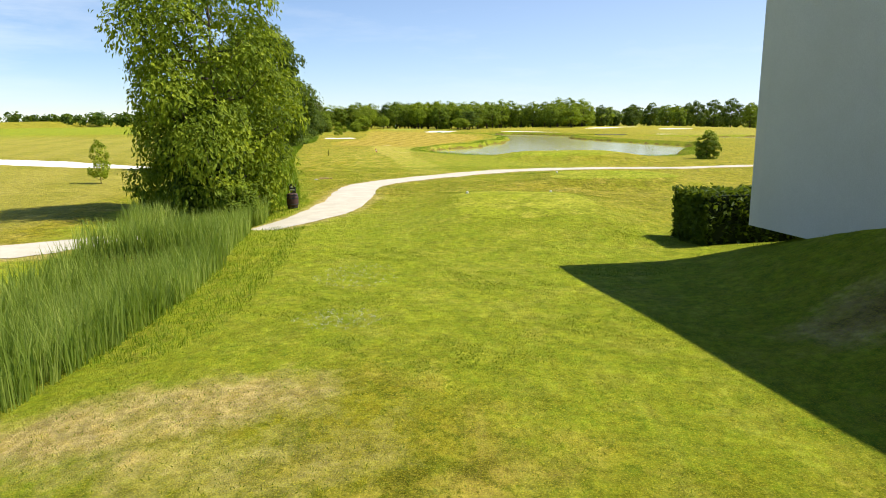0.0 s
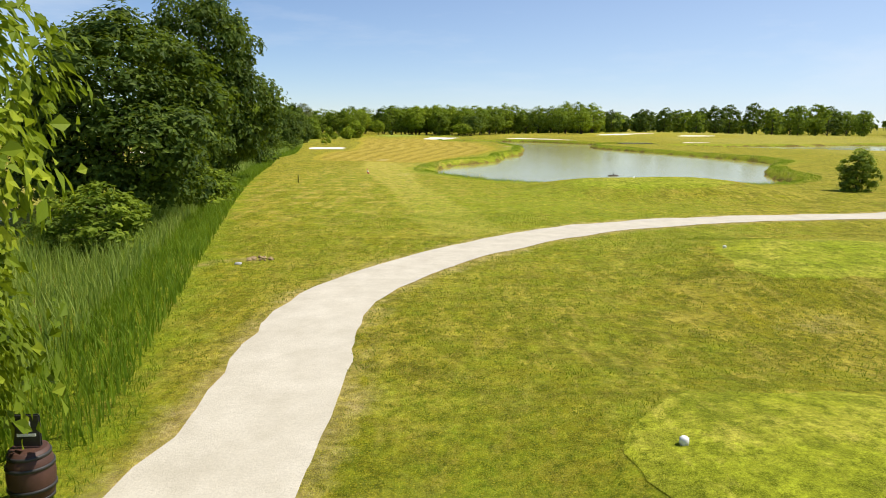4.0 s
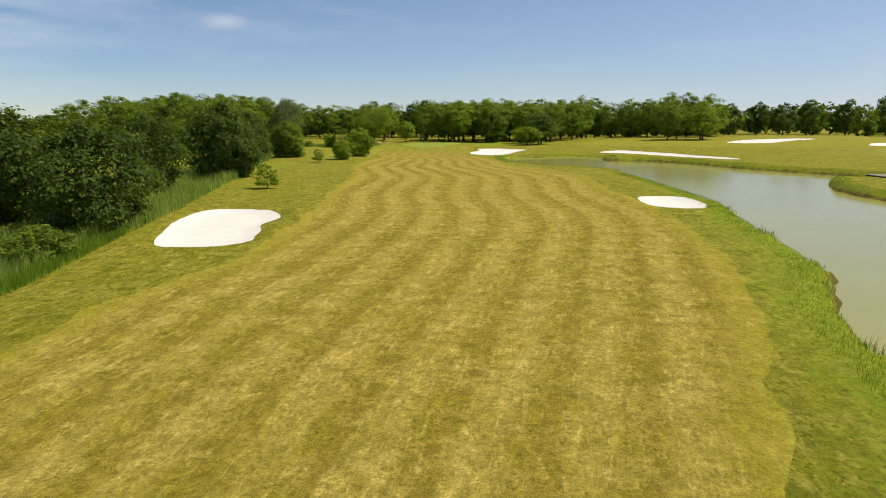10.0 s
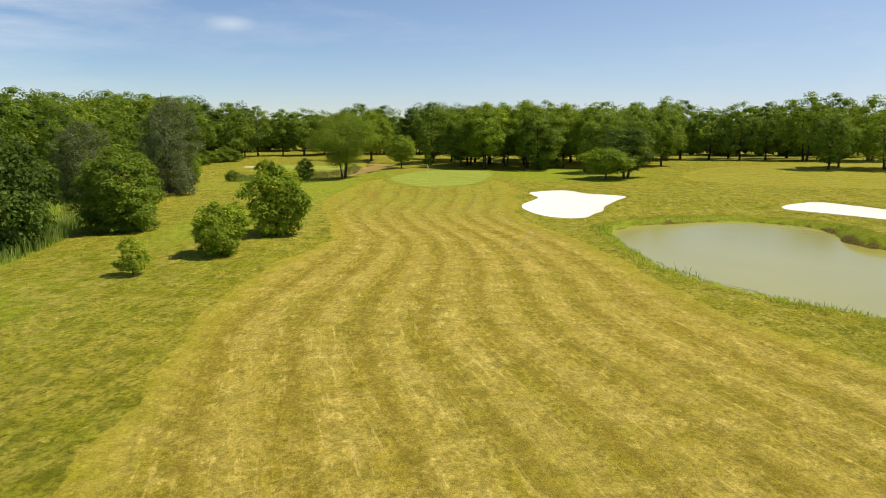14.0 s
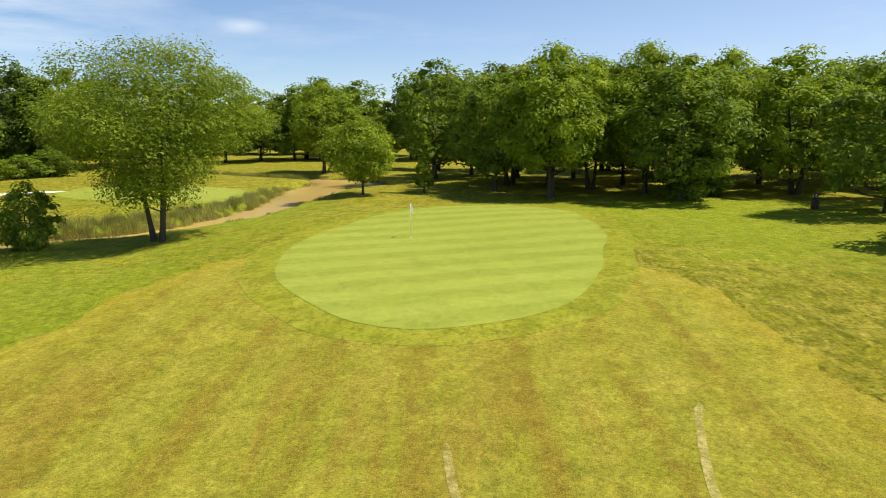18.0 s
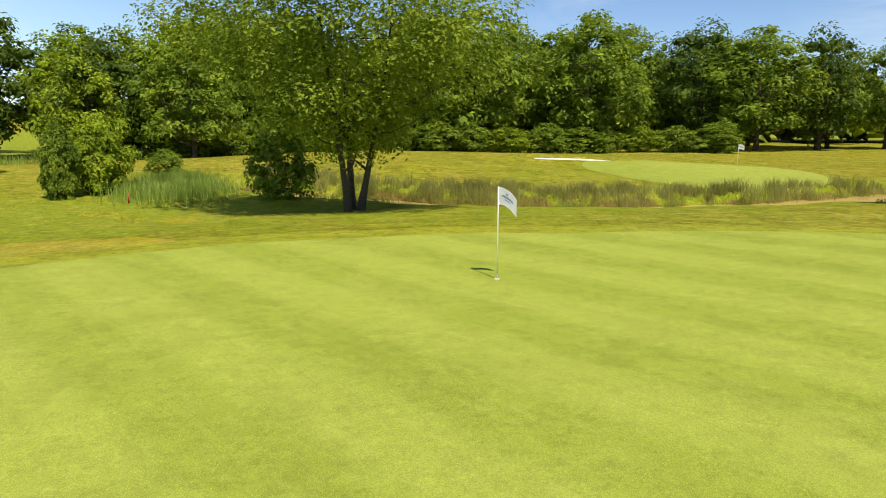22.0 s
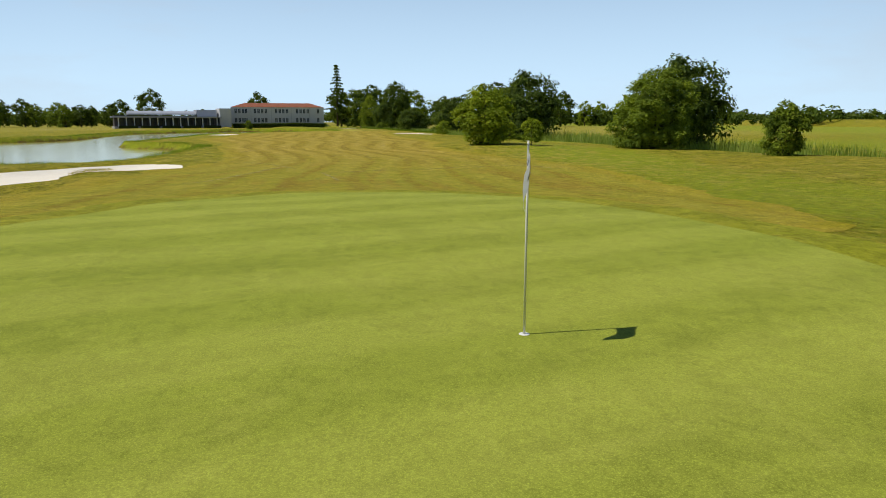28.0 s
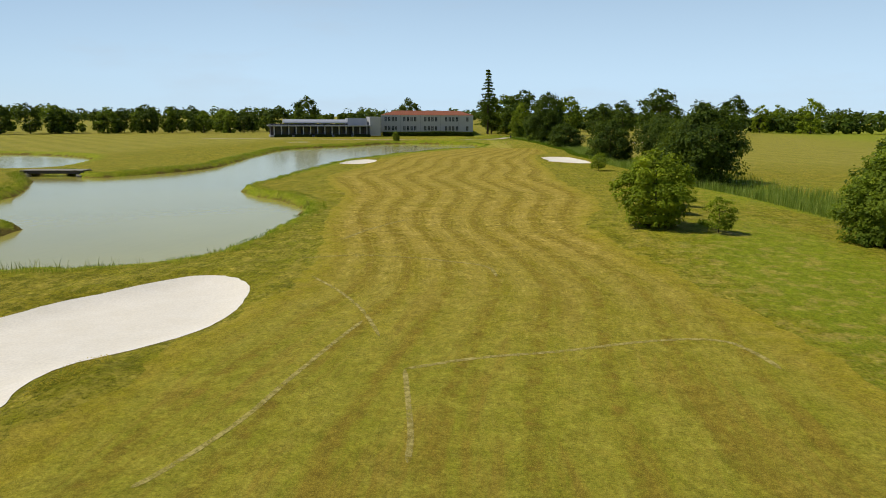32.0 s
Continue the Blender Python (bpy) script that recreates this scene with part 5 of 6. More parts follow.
def blades(P, height, width, seed=3, lean=0.35, heads=False):
    """Bent grass blades standing on points (x, y, z): verts, faces."""
    r = np.random.default_rng(seed)
    n = len(P)
    a = r.uniform(0, 2 * math.pi, n)
    side = np.stack([np.cos(a), np.sin(a), np.zeros(n)], 1)
    b = r.uniform(0, 2 * math.pi, n)
    tip = np.stack([np.cos(b), np.sin(b), np.zeros(n)], 1) * (lean * r.uniform(0.2, 1, n))[:, None]
    h = (height * r.uniform(0.55, 1.15, n))[:, None] if np.isscalar(height) else (height * r.uniform(0.6, 1.1, n))[:, None]
    w = width * r.uniform(0.7, 1.3, (n, 1)) * 0.5
    up = np.array([0, 0, 1.0])
    V = np.stack([P - side * w, P + side * w, P + up * h * 0.6 + tip * h * 0.35 + side * w * 0.8, P + up * h * 0.6 + tip * h * 0.35 - side * w * 0.8, P + up * h + tip * h], 1).reshape(-1, 3)
    i = 5 * np.arange(n)
    F = np.stack([i, i + 1, i + 2, i + 3], 1).tolist() + np.stack([i + 3, i + 2, i + 4], 1).tolist()
    return V, F


def stand(name, P2, height, width, mat, label, category="grass", lean=0.35, seed=3, sink=0.03):
    P = np.c_[P2, land(P2[:, 0], P2[:, 1]) - sink]
    V, F = blades(P, height, width, seed, lean)
    return tagged(new(name, mesh_of(name, V, F, mat, smooth=False)), label, category, kind="stuff")


def along(curve, n, spread, rng, lo=0.0, hi=1.0, side=0.0):
    """Random points along a curve, scattered to both sides."""
    C = np.asarray(curve)
    L = np.r_[0, np.cumsum(np.linalg.norm(np.diff(C, axis=0), axis=1))]
    u = rng.uniform(lo, hi, n) * L[-1]
    x, y = np.interp(u, L, C[:, 0]), np.interp(u, L, C[:, 1])
    T = np.stack([np.gradient(C[:, 0], L), np.gradient(C[:, 1], L)], 1)
    tx, ty = np.interp(u, L, T[:, 0]), np.interp(u, L, T[:, 1])
    q = rng.uniform(-1, 1, n) * spread + side
    return np.stack([x - ty * q, y + tx * q], 1)


def clear_of_path(P):
    return P[area_dist(P[:, 0], P[:, 1], PATH_WAY, 4) > 0.3]


RR = np.random.default_rng(21)
P = clear_of_path(along(DITCH_CURVE, 46000, 1.6, RR, 0.0, 0.13, side=-0.35))
stand("reeds", P[P[:, 1] > 1.2 + 0.5 * wave(P[:, 0], P[:, 1], 5)], 0.75, 0.018, M_REED, "tall fine green reeds filling the ditch", "reeds")
stand("reeds", clear_of_path(along(DITCH_CURVE, 32000, 1.9, RR, 0.12, 0.5, side=0.2)), 0.9, 0.024, M_REED, "tall green reeds filling the ditch", "reeds")
P = along(DITCH_CURVE, 22000, 3.0, RR, 0.5, 1.0)
stand("reeds", P, np.interp(P[:, 1], [165, 178], [1.15, 0.65]) * (0.8 + 0.28 * wave(P[:, 0], P[:, 1], 1.1)), 0.036, M_REED, "tall green reeds filling the ditch", "reeds")
P = clear_of_path(along(DITCH_CURVE, 22000, 1.3, RR, 0.0, 0.14, side=-1.9))
stand("fringe_grass", P[P[:, 1] > 2.6 + 0.6 * wave(P[:, 0], P[:, 1], 5)], 0.12, 0.010, M_BANKGRASS, "bright green grass fringe along the ditch", "grass", 0.7)
stand("fringe_grass", along(DITCH_CURVE, 20000, 0.7, RR, 0.13, 0.5, side=-2.2), 0.45, 0.02, M_BANKGRASS, "bright green grass fringe along the ditch", "grass", 0.5)
shore = np.r_[POND, POND[:1]]
P = along(grown(shore, 0.85), 44000, 0.65, RR)
stand("bank_grass", P, 0.13 + 0.08 * np.clip(wave(P[:, 0], P[:, 1], 2.7), -1, 1), 0.014, M_BANKGRASS, "unmown green grass on the pond bank", "grass", 0.7)
P = along(grown(shore, 0.1), 9000, 0.25, RR)
stand("bank_sedge", P[wave(P[:, 0], P[:, 1], 1.3) > 0.3], 0.42, 0.02, M_REED_DRY, "brown sedge tufts at the water's edge", "sedge", 0.6)
P = along(smooth_loop(CREEK, 4, closed=False), 760, 0.7, RR, side=1.8)
P = P[wave(P[:, 0], P[:, 1], 1.7) > -0.7]
n = len(P)
P = (P[:, None, :] + RR.normal(size=(n, 60, 2)) * RR.uniform(0.07, 0.2, (n, 1, 1))).reshape(-1, 2)
stand("creek_sedge", P, np.repeat(RR.uniform(0.22, 0.55, n), 60), 0.012, M_REED_DRY, "tufted sedge and rushes along the creek", "sedge", 0.8)
P = along(smooth_loop(CREEK, 4, closed=False), 9000, 0.6, RR, side=-1.7)
stand("bank_grass", P[wave(P[:, 0], P[:, 1], 2.3) > 0.1], 0.16, 0.014, M_BANKGRASS, "uneven green grass on the creek bank", "grass", 0.8)
P = np.c_[RR.normal(-36.6, 1.5, 9000), RR.normal(203.2, 0.8, 9000)]
stand("reed_bed", P, 0.52 + 0.25 * wave(P[:, 0], P[:, 1], 3.0), 0.016, M_REED, "patch of pale green reeds by the creek", "reeds", 0.5)
near = np.c_[RR.uniform(-1.5, 10, 110000), RR.uniform(-2.5, 20, 110000)]
near = near[(area_dist(near[:, 0], near[:, 1], PATH_WAY, 4) > 0.1) & (area_dist(near[:, 0], near[:, 1], TEES[0], 4) > 0)]
near = near[RR.uniform(0, 1, len(near)) < 0.55 + 0.45 * wave(near[:, 0], near[:, 1], 3.0)]
M_TUFT = leaf_mat("rough_blades", (0.17, 0.25, 0.018), (0.36, 0.40, 0.05), 0.4)
wide = np.c_[RR.uniform(-8, 9, 52000), RR.uniform(20, 37, 52000)]
wide = wide[(area_dist(wide[:, 0], wide[:, 1], PATH_WAY, 4) > 0.02) & (area_dist(wide[:, 0], wide[:, 1], TEES[1], 4) > 0)]
stand("grass_tufts", wide[wave(wide[:, 0], wide[:, 1], 4.0) > -0.3], 0.07, 0.014, M_TUFT, "uneven rough grass blades beside the path", "grass", 1.0)
stand("grass_tufts", near, 0.055, 0.009, M_TUFT, "short uneven rough grass blades", "grass", 0.9)


def flower_patch(name, x, y, rx, ry, n, mat, label):
    t, q = RR.uniform(0, 2 * math.pi, n), RR.uniform(0, 1, n) ** 0.6
    P2 = np.c_[x + rx * q * np.cos(t), y + ry * q * np.sin(t)]
    C = np.c_[P2, land(P2[:, 0], P2[:, 1]) + RR.uniform(0.02, 0.09, n)]
    V, F = leaves(C, 0.013 if mat is M_FLOWER_W else 0.02, 1.2, n)
    return tagged(new(name, mesh_of(name, V, F, mat, smooth=False)), label, "flowers", kind="stuff")


for x, y, rx, ry in ((2.2, 2.4, 1.6, 0.7), (4.6, 3.4, 1.5, 0.8), (3.4, 6.4, 1.4, 0.8), (0.4, 4.8, 1.2, 1.0), (5.6, 7.6, 1.3, 0.8), (3.0, 9.6, 1.6, 0.8), (7.2, 10.6, 1.4, 0.9), (1.0, 8.8, 1.0, 0.9)):
    t, q = RR.uniform(0, 2 * math.pi, 2600), RR.uniform(0, 1, 2600) ** 0.55
    P = np.c_[x + rx * q * np.cos(t), y + ry * q * np.sin(t)]
    P = P[wave(P[:, 0], P[:, 1], 7.0) + 0.5 * wave(P[:, 0], P[:, 1], 17.0) > -0.05]
    stand("long_grass", P, 0.06, 0.011, M_TUFT, "darker patch of longer grass and clover in the rough", "grass", 1.0)
flower_patch("clover_flowers", 0.8, 6.4, 0.75, 1.0, 300, M_FLOWER_W, "patch of small white clover flowers")
flower_patch("clover_flowers", 1.0, 3.6, 0.6, 0.5, 260, M_FLOWER_W, "patch of small white clover flowers")
for x, y, rx, ry, n in ((-5.6, 41, 0.6, 2.2, 260), (5.9, 90, 1.0, 4.5, 900), (-8.7, 190.6, 0.4, 1.3, 700), (-1.2, 187.4, 0.7, 1.0, 240), (-4.6, 176.2, 1.4, 0.6, 260), (-30.8, 201.8, 0.7, 0.6, 240), (-28.2, 204.0, 0.9, 0.5, 300), (-29.0, 202.8, 0.7, 0.4, 200), (7, 52.6, 2.4, 0.5, 240)):
    flower_patch("yellow_flowers", x, y, rx, ry, n, M_FLOWER_Y, "patch of small yellow flowers in the grass")

# bare lines and worn patches on the turf
WORN = [
    ([(-8.3, 176.5), (-10.2, 175.8), (-12.7, 175.9), (-14.4, 176.4), (-16.1, 177.2), (-16.7, 178.8)], 0.07),
    ([(-8.8, 172.6), (-9.5, 168.6), (-10.3, 165.8)], 0.09),
    ([(-10.0, 179.6), (-11.7, 181.6), (-13.2, 183.8), (-14.4, 186.2)], 0.06),
    ([(-13.5, 184.8), (-13.4, 186.6), (-13.3, 189.3), (-13.3, 191.6), (-13.0, 193.7), (-12.8, 194.5)], 0.065),
    ([(-15.6, 188.4), (-16.9, 187.4), (-19.2, 186.3), (-21.8, 185.0), (-23.2, 184.9), (-23.8, 185.8), (-24.1, 186.8)], 0.08),
    ([(-15.6, 188.4), (-16.1, 190.2), (-16.5, 191.7), (-16.7, 192.8)], 0.06),
]
for k, (line, half) in enumerate(WORN):
    C = smooth_loop(line, 10, closed=False)
    T = np.gradient(C, axis=0)
    T /= np.linalg.norm(T, axis=1)[:, None]
    N = np.stack([-T[:, 1], T[:, 0]], 1)
    r = np.random.default_rng(50 + k)
    w = half * r.uniform(0.92, 1.08, (len(C), 2)) * np.minimum(1, np.minimum(np.arange(len(C)), np.arange(len(C))[::-1]) / 3 + 0.15)[:, None]
    rows = [C + N * w[:, :1], C + N * w[:, :1] * 0.3, C - N * w[:, 1:] * 0.3, C - N * w[:, 1:]]
    V = np.concatenate([np.c_[q, surf(q[:, 0], q[:, 1]) + 0.014] for q in rows])
    n = len(C)
    F = [(a * n + i, (a + 1) * n + i, (a + 1) * n + i + 1, a * n + i + 1) for a in range(3) for i in range(n - 1)]
    tagged(new("bare_line", mesh_of("bare_line", V, F, M_BARE_PALE)), "thin line of dried bare turf", "bare turf", kind="structure")

# ---------------- flags, barrel bin, posts, float ----------------


def flag_stick(x, y, height, drop, turn, name="flagstick"):
    z = at_ground(x, y) + 0.02
    ob = thing(name, "white flagstick with a white cloth flag standing in the hole", "flagstick", (x, y, z))
    part("pole", lathe([(0.008, 0), (0.008, height * 0.6), (0.006, height)], 10), M_POLE, ob)
    part("cup_rim", lathe([(0.018, -0.02), (0.034, -0.02), (0.036, 0.003), (0.032, 0.004), (0.018, 0.003)], 20), M_POLE, ob, "white cup rim")
    L, Hh = 0.31, 0.23

    def at(u, v, off=0.0):
        return (-L * u * (1 - 0.25 * drop), -0.07 * u + 0.024 * math.sin(7 * u + 2 * v) * u + off, height - 0.01 - v * Hh - drop * u * u * 0.20)

    def sheet(u0, u1, v0, v1, nu, nv, thick, off=0.0):
        bm = bmesh.new()
        grid = [[bm.verts.new(at(u0 + (u1 - u0) * i / nu, v0 + (v1 - v0) * j / nv, off)) for j in range(nv + 1)] for i in range(nu + 1)]
        for i in range(nu):
            for j in range(nv):
                f = bm.faces.new((grid[i][j], grid[i + 1][j], grid[i + 1][j + 1], grid[i][j + 1]))
                f.smooth = True
        bmesh.ops.solidify(bm, geom=bm.faces[:], thickness=thick)
        return bm

    flag = part("flag", sheet(0, 1, 0, 1, 14, 8, 0.003), M_WHITE, ob, "white cloth flag with grey print")
    for u0, u1, v0, v1 in ((0.2, 0.8, 0.42, 0.5), (0.35, 0.65, 0.62, 0.66), (0.42, 0.52, 0.25, 0.33)):
        for off in (-0.007, 0.005):
            part("print_bar", sheet(u0, u1, v0, v1, 6, 1, 0.001, off), M_PRINT, flag, "grey printed bar")
    ob.rotation_euler = (0, 0, radians(turn))
    return ob


flag_stick(-19.71, 208.67, 1.25, 0.9, -116)
flag_stick(-39.84, 228.66, 1.25, 0.4, -116)


def barrel_bin(x, y):
    z = at_ground(x, y)
    ob = thing("barrel_bin", "brown oak barrel litter bin with a black sign", "litter bin", (x, y, z))
    part("barrel", lathe([(0.155, 0), (0.185, 0.12), (0.198, 0.25), (0.185, 0.38), (0.155, 0.5), (0.14, 0.5)], 22), M_WOOD, ob)
    for h, r in ((0.05, 0.170), (0.15, 0.192), (0.35, 0.192), (0.45, 0.170)):
        part("hoop", lathe([(r, h - 0.016), (r + 0.007, h - 0.014), (r + 0.007, h + 0.014), (r, h + 0.016)], 22), M_IRON, ob, "black iron hoop")
    sign = part("sign_board", boxed(0, 0, 0.66, 0.24, 0.025, 0.3, 0.01), M_IRON, ob, "black sign board with pale print")
    part("print_bar", boxed(0, -0.016, 0.72, 0.08, 0.006, 0.05), M_POLE, sign, "pale printed square")
    part("print_bar", boxed(0, -0.016, 0.62, 0.16, 0.006, 0.025), M_POLE, sign, "pale printed bar")
    ob.rotation_euler = (0, 0, 0.1)
    return ob


barrel_bin(-3.1, 17.5)
barrel_bin(-1.0, 220.2)


def peg(name, x, y, r, h, mat, label, category="marker"):
    ob = tagged(new(name), label, category)
    ob.location = (x, y, at_ground(x, y) - 0.02)
    part("peg", lathe([(r, 0), (r, h * 0.8), (r * 0.6, h)], 10), mat, ob)
    return ob


cone = thing("traffic_cone", "small red and white plastic cone leaning on the grass", "cone", (-5.75, 58.95, at_ground(-5.75, 58.95)))
part("cone_base", boxed(0, 0, 0.015, 0.26, 0.26, 0.03, 0.008), M_CONE, cone)
part("cone_body", lathe([(0.10, 0.03), (0.078, 0.14), (0.07, 0.14)], 18), M_CONE, cone)
part("white_band", lathe([(0.078, 0.138), (0.079, 0.14), (0.052, 0.27), (0.05, 0.272)], 18), M_POLE, cone, "white reflective band")
part("cone_tip", lathe([(0.052, 0.27), (0.024, 0.42), (0.018, 0.425)], 18), M_CONE, cone)
cone.rotation_euler = (0.1, -0.3, 0.3)
cone.scale = (0.68, 0.68, 0.88)
peg("distance_post", -8.4, 50.0, 0.035, 0.5, M_REED_DRY, "thin leaning wooden post in the grass")
for x, y in ((2.7, 17.8), (5.6, 18.9), (7.0, 28.6), (9.4, 47.8)):
    peg("tee_marker", x, y, 0.045, 0.09, M_POLE, "small pale round tee marker on the tee", "tee marker")
peg("hazard_stake", -33.4, 202.2, 0.03, 0.35, M_RED, "red hazard stake by the reeds", "stake")

peg("sprinkler_head", -4.5, 27.55, 0.09, 0.06, M_CONC, "round grey sprinkler cap in a dug patch", "sprinkler")
for k in range(14):
    a = RR.uniform(-1, 1, 2)
    cx, cy = -4.15 + 0.3 * a[0], 28.15 + 0.2 * a[1]
    clod = tagged(new("soil_clod"), "small brown clod of dug earth", "clod", "clods round the dug patch")
    clod.location = (cx, cy, at_ground(cx, cy) + 0.02)
    cb = bmesh.new()
    bmesh.ops.create_icosphere(cb, subdivisions=1, radius=RR.uniform(0.035, 0.08))
    for v in cb.verts:
        v.co *= 1 + 0.35 * math.sin(60 * v.co.x + 47 * v.co.y + k)
        v.co.z *= 0.7
    part("clod", cb, M_BARE, clod)
peg("course_marker", -18.4, 197.7, 0.05, 0.03, M_POLE, "small white disc marker on the putting green")

raft = thing("float", "small dark floating log with a snag on the pond", "float", (11.9, 64.5, -0.5))
part("log", lathe([(0.03, -0.42), (0.08, -0.36), (0.085, 0.3), (0.04, 0.4)], 10), M_DARK, raft)
raft.children[0].rotation_euler = (0, math.pi / 2, 0.2)
part("snag", lathe([(0.05, 0), (0.04, 0.14), (0.015, 0.26)], 8), M_DARK, raft)

# footbridge between the ponds
bridge = thing("footbridge", "low dark timber footbridge on stone abutments", "footbridge", (31.9, 141.0, 0.05))
bridge.rotation_euler = (0, 0, radians(13))
for side in (-0.9, 0.9):
    part("beam", boxed(0, side, -0.12, 6.2, 0.16, 0.26, 0.02), M_DARK, bridge)
for k in range(20):
    part("plank", boxed(-2.85 + 0.3 * k, 0, 0.05, 0.26, 2.1, 0.06), M_STONE, bridge)
for k in range(26):
    a = RR.uniform(-1, 1, 2)
    x, y = 31.9 + (3.1 if k % 2 else -3.1) + a[0] * 1.0, 141.9 + (0.7 if k % 2 else -0.7) + a[1] * 0.7
    st = new("bank_stone", None)
    st.location = (x, y, -0.45)
    tagged(st, "rough pale stone at the bridge foot", "stone", "stones by the bridge")
    b = bmesh.new()
    bmesh.ops.create_icosphere(b, subdivisions=1, radius=RR.uniform(0.16, 0.34))
    for v in b.verts:
        v.co *= 1 + 0.3 * math.sin(9 * v.co.x + 7 * v.co.y + k)
    part("stone", b, M_STONE, st)

# ---------------- clubhouse ----------------
HX = Vector((0.979, 0.203, 0))
HY = Vector((-0.203, 0.979, 0))
house = thing("clubhouse", "long two-storey white clubhouse with a red tiled roof", "house", (8.2, 8.3, 0))
house.rotation_euler = (0, 0, math.atan2(0.203, 0.979))
HL, HD, Z0, Z1 = 25.6, 10.5, 0.75, 5.75


def slab_with_holes(length, z0, z1, thick, holes):
    """An upright wall along x, facing +y, its openings cut right through."""
    xs = sorted({0.0, length, *(h[0] for h in holes), *(h[1] for h in holes)})
    zs = sorted({z0, z1, *(h[2] for h in holes), *(h[3] for h in holes)})
    bm = bmesh.new()
    solid = {}
    for i in range(len(xs) - 1):
        for j in range(len(zs) - 1):
            cx, cz = (xs[i] + xs[i + 1]) / 2, (zs[j] + zs[j + 1]) / 2
            solid[i, j] = not any(h[0] < cx < h[1] and h[2] < cz < h[3] for h in holes)
    vs = {}

    def v(i, j, k):
        key = (i, j, k)
        if key not in vs:
            vs[key] = bm.verts.new((xs[i], -thick * k, zs[j]))
        return vs[key]

    for (i, j), full in solid.items():
        if not full:
            continue
        bm.faces.new((v(i + 1, j, 0), v(i, j, 0), v(i, j + 1, 0), v(i + 1, j + 1, 0)))
        bm.faces.new((v(i, j, 1), v(i + 1, j, 1), v(i + 1, j + 1, 1), v(i, j + 1, 1)))
        for di, dj, q in ((-1, 0, ((i, j), (i, j + 1))), (1, 0, ((i + 1, j + 1), (i + 1, j))), (0, -1, ((i + 1, j), (i, j))), (0, 1, ((i, j + 1), (i + 1, j + 1)))):
            if not solid.get((i + di, j + dj), False):
                (a, b), (c, d) = q
                bm.faces.new((v(a, b, 0), v(a, b, 1), v(c, d, 1), v(c, d, 0)))
    return bm


cols = [1.3, 4.2, 5.2, 6.2, 7.2, 10.0, 11.0, 12.0, 13.0, 15.8, 16.8, 17.8, 18.8, 21.2, 22.0, 23.0, 24.0]
holes = [(c, c + 0.6, z, z + 1.15) for c in cols for z in (1.6, 4.1)]
part("wall", slab_with_holes(HL, Z0, Z1, 0.3, holes), M_WALL, house)
wall_b = part("wall", slab_with_holes(HL, Z0, Z1, 0.3, []), M_WALL, house)
wall_b.location = (0, -HD + 0.3, 0)
for x in (0.0, HL - 0.3):
    part("wall", boxed(x + 0.15, -HD / 2, (Z0 + Z1) / 2, 0.296, HD - 0.6, Z1 - Z0), M_WALL, house)
part("floor_slab", boxed(HL / 2, -HD / 2, Z0 + 0.12, HL - 0.62, HD - 0.62, 0.2), M_CONC, house)
for c in cols:
    for z in (1.6, 4.1):
        w = part("window", boxed(c + 0.3, -0.2, z + 0.575, 0.6, 0.02, 1.15), M_GLASS, house)
        part("sill", boxed(c + 0.3, 0.02, z - 0.03, 0.7, 0.1, 0.05), M_CONC, w, "pale concrete sill")
        part("frame", boxed(c + 0.3, -0.17, z + 0.575, 0.05, 0.05, 1.14), M_POLE, w, "white frame bar")
bm = bmesh.new()
o = 0.12
ridge = Z1 + 1.25
pts = [(-o, o, Z1), (HL + o, o, Z1), (HL + o, -HD - o, Z1), (-o, -HD - o, Z1), (HD * 0.35, -HD / 2, ridge), (HL - HD * 0.35, -HD / 2, ridge)]
rv = [bm.verts.new(p) for p in pts]
for f in ((0, 1, 5, 4), (1, 2, 5), (2, 3, 4, 5), (3, 0, 4), (3, 2, 1, 0)):
    bm.faces.new([rv[i] for i in f])
roof = part("roof", bm, M_TILE, house)
for x in np.arange(0.2, HL, 0.62):
    t = min(1.0, x / (HD * 0.35), (HL - x) / (HD * 0.35))
    V, F = tubes([[(Vector((x, o - 0.02, Z1 + 0.03)), 0.07), (Vector((x, o - 0.02 - (HD / 2 + o) * t, Z1 + 0.04 + 1.25 * t)), 0.07)]], 5)
    part("tile_row", mesh_of("tile_row", V, F, M_TILE), None, roof)
for x in (4.0, 9.1, 14.6, 20.2):
    part("downpipe", boxed(x, 0.06, (Z0 + Z1) / 2, 0.09, 0.09, Z1 - Z0), M_CONC, house, "grey downpipe")
for x, y in ((0.9, -0.9), (0.9, -5.2), (9, -0.9), (17, -0.9), (24.6, -0.9)):
    part("pillar", boxed(x, y, Z0 / 2 - 0.05, 0.42, 0.42, Z0 + 0.1, 0.02), M_CONC, house, "grey concrete pillar")

hedge_thing = thing("hedge", "clipped dark green hedge along the clubhouse wall", "hedge", (0, 0, 0))
n = 26000
u = RR.uniform(-0.1, 25.6, n)
face = RR.integers(0, 4, n)
q = np.where(face == 0, RR.uniform(0, 1.3, n), np.where(face == 1, 0.0, np.where(face == 2, 1.3, RR.uniform(0, 1.3, n))))
hz = np.where(face == 0, 1.12, RR.uniform(0.02, 1.12, n))
u = np.where(face == 3, np.where(RR.uniform(0, 1, n) < 0.5, -0.1, 25.6), u)
jit = RR.normal(size=(n, 3)) * 0.045
bx, by = 8.2 + HX.x * u + HY.x * (1.4 + q), 8.3 + HX.y * u + HY.y * (1.4 + q)
C = np.c_[bx, by, hz + land(bx, by)] + jit
V, F = leaves(C, 0.065, 0.2, 77)
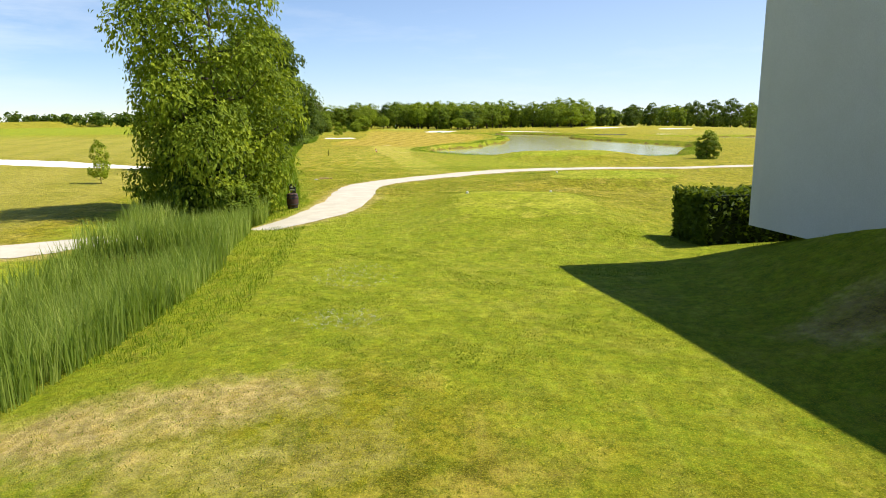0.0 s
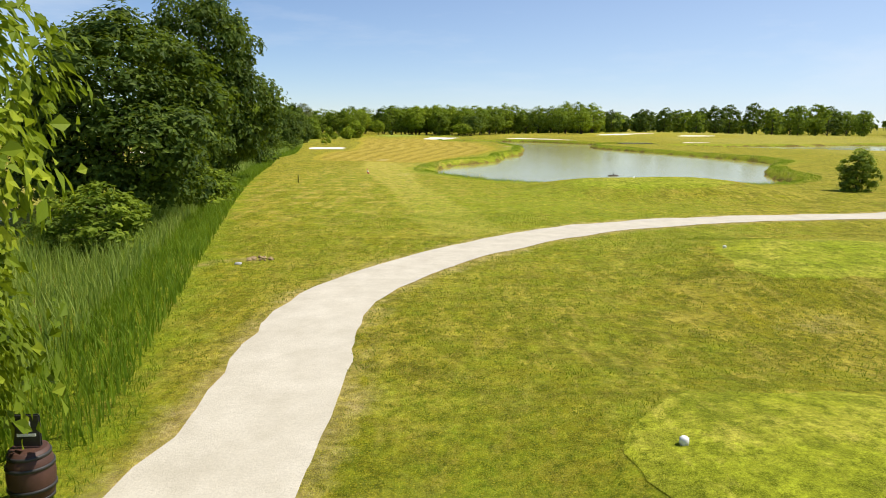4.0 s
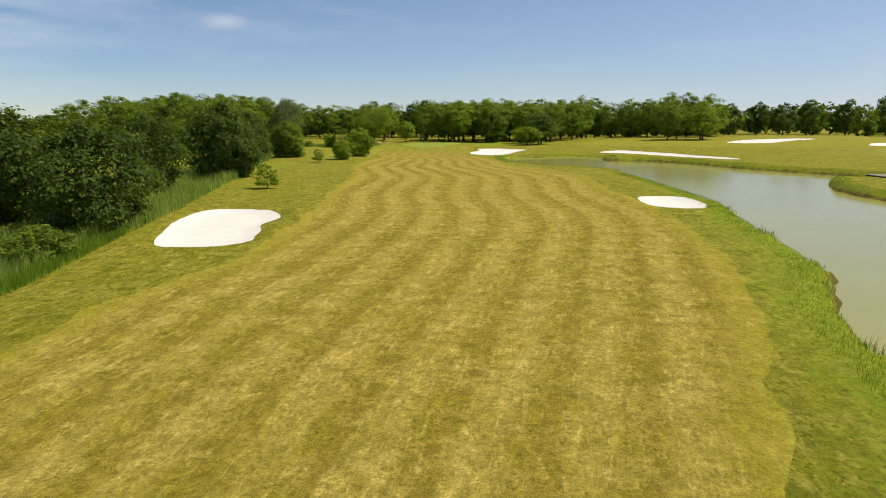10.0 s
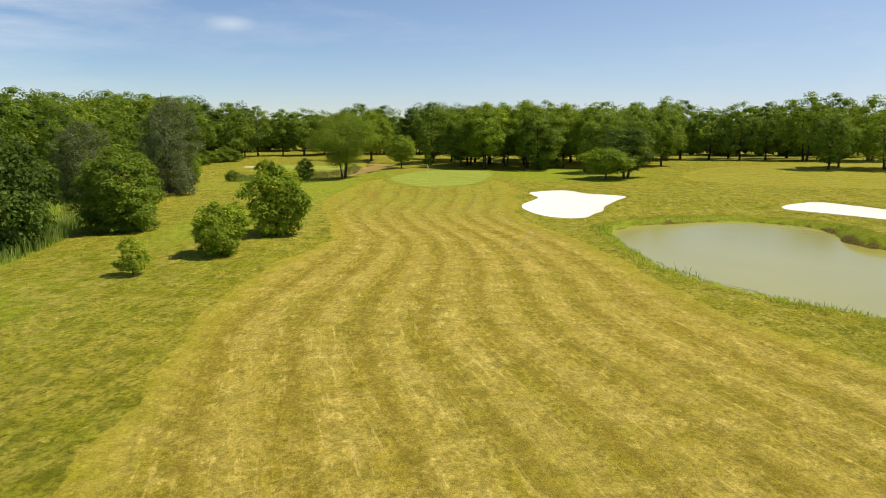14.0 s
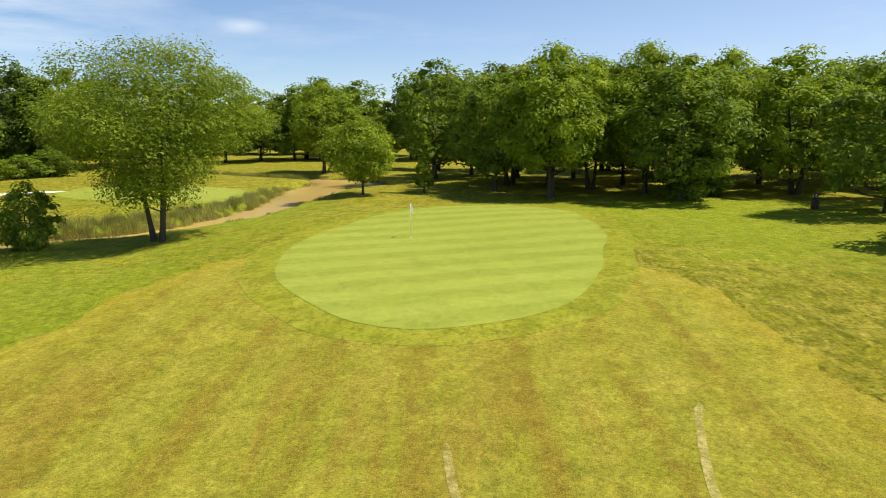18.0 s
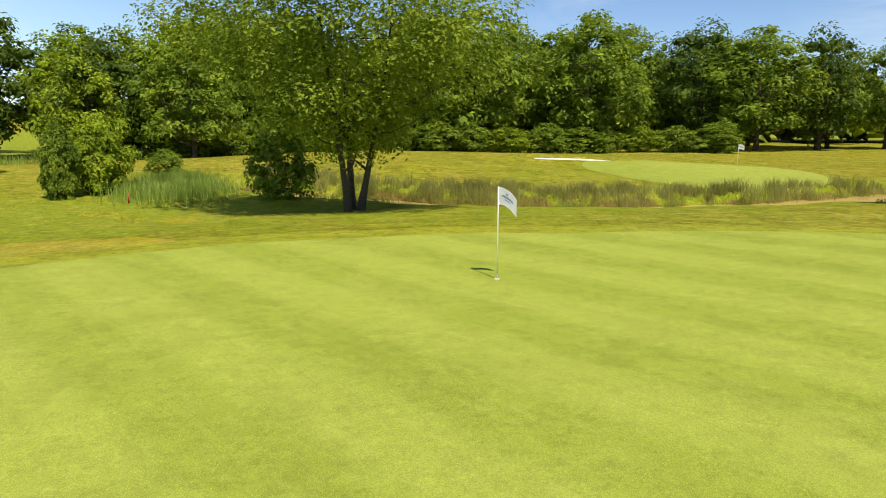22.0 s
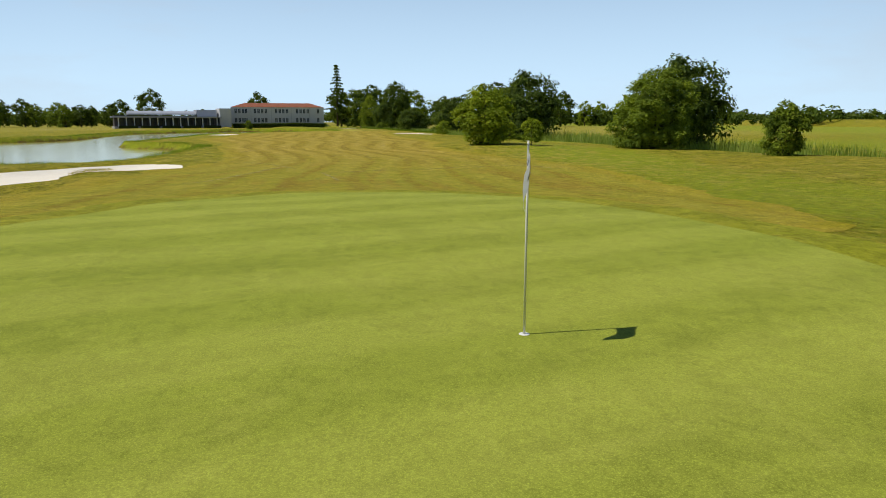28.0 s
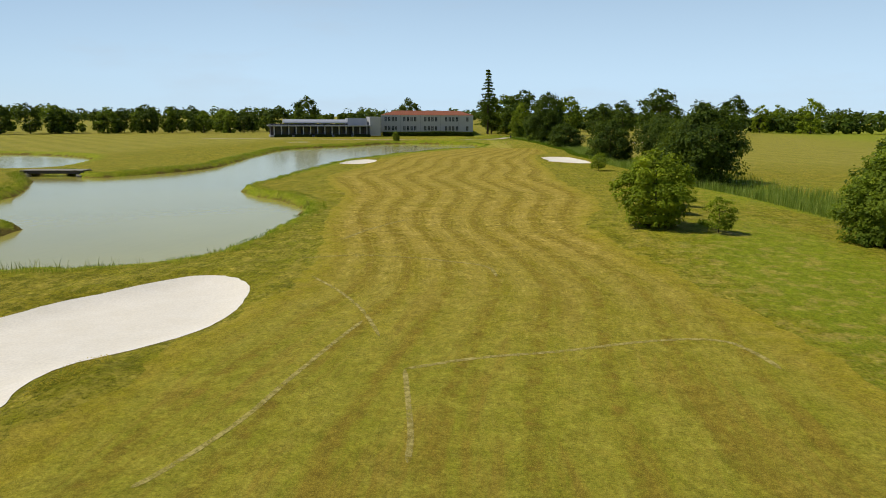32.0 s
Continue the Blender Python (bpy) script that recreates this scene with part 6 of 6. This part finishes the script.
part("foliage", mesh_of("hedge_foliage", V, F, M_LEAF_DARK, smooth=False), None, hedge_thing)
# solid box behind the leaves, coloured dark for the shade between them
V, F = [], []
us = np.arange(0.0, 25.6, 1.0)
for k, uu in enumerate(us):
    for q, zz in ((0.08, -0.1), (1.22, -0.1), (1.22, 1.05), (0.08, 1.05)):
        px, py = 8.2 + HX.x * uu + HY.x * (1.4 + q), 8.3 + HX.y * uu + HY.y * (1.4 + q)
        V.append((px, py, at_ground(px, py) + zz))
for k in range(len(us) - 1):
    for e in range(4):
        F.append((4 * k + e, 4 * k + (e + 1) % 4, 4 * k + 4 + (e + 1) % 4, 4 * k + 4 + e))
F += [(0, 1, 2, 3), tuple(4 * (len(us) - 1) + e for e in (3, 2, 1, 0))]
part("core", mesh_of("hedge_shade_core", V, F, M_CORE, smooth=False), None, hedge_thing)

# terrace restaurant beside it
TL = 26.0
terr = thing("terrace_building", "low terrace restaurant with grey metal roofs and dark glass", "building", (33.6, 22.4, 0.15))
terr.rotation_euler = (0, 0, math.atan2(12.1, 23.6))
part("plinth", boxed(TL / 2, -4, 0.1, TL, 8.6, 0.5, 0.03), M_CONC, terr)
part("wall", boxed(TL / 2, -5.6, 1.7, TL - 0.6, 4.6, 2.9, 0.02), M_DARK, terr)
for k in range(14):
    x = 1.0 + k * (TL - 2.0) / 13
    part("post", boxed(x, -0.3, 1.45, 0.22, 0.22, 2.3), M_POLE, terr, "pale terrace post")
    if k < 13:
        part("glass_panel", boxed(x + 0.95, -3.2, 1.45, 1.5, 0.05, 2.0), M_GLASS, terr)
        part("railing", boxed(x + 0.95, -0.1, 0.75, 1.5, 0.05, 0.08), M_DARK, terr)
part("canopy", boxed(TL / 2 + 0.2, -1.9, 2.75, TL + 0.8, 4.6, 0.3, 0.04), M_METAL, terr, "pale grey metal canopy")
bm = bmesh.new()
for k in range(13):
    a = math.pi * k / 12
    for x in (TL * 0.22, TL * 0.86):
        bm.verts.new((x, -5.6 + 2.6 * math.cos(a), 3.4 + 0.95 * math.sin(a)))
bm.verts.ensure_lookup_table()
for k in range(12):
    bm.faces.new((bm.verts[2 * k], bm.verts[2 * k + 1], bm.verts[2 * k + 3], bm.verts[2 * k + 2]))
bm.faces.new([bm.verts[2 * k] for k in range(13)])
bm.faces.new([bm.verts[2 * k + 1] for k in range(13)][::-1])
part("vault_roof", bm, M_METAL, terr, "curved silvery metal roof")
part("upper_room", boxed(3.0, -5.4, 3.6, 5.2, 4.4, 2.2, 0.02), M_METAL, terr)
part("link_wall", boxed(-1.6, -4.5, 2.6, 3.0, 5.0, 5.0, 0.02), M_WALL, terr)
for k in range(5):
    part("planter_hedge", boxed(2.5 + 5.1 * k, 1.0, 0.2, 4.4, 0.9, 0.8, 0.12), M_CORE, terr, "low dark clipped hedge")

# tall fir by the clubhouse
fir = thing("fir_tree", "tall dark slender fir beside the clubhouse", "tree", (7.6, -21.0, at_ground(7.6, -21)))
V, F = tubes([[(Vector((0, 0, -0.3)), 0.34), (Vector((0, 0, 12)), 0.18), (Vector((0, 0, 20.2)), 0.03)]], 8)
part("trunk", mesh_of("fir_trunk", V, F, M_BARK), None, fir)
C = []
for k in range(19):
    z = 4.0 + 15.6 * k / 18
    R = 4.6 * (1 - (z - 4.0) / 16.4) ** 0.9 * RR.uniform(0.65, 1.2) + 0.15
    for q in range(8):
        a = RR.uniform(0, 6.28)
        t = RR.uniform(0.05, 1, 26)
        C.append(np.c_[R * t * math.cos(a), R * t * math.sin(a), z - 0.3 * R * t + 0.12 * R * t * t] + RR.normal(size=(26, 3)) * 0.11)
V, F = leaves(np.concatenate(C), 0.27, 0.1, 6)
part("crown", mesh_of("fir_crown", V, F, M_LEAF_DARK, smooth=False), None, fir)

# from plan units to metres
for ob in list(scene.objects):
    if ob.parent is None and ob not in (cam, sun):
        ob.matrix_basis = Matrix.Scale(UNIT, 4) @ ob.matrix_basis
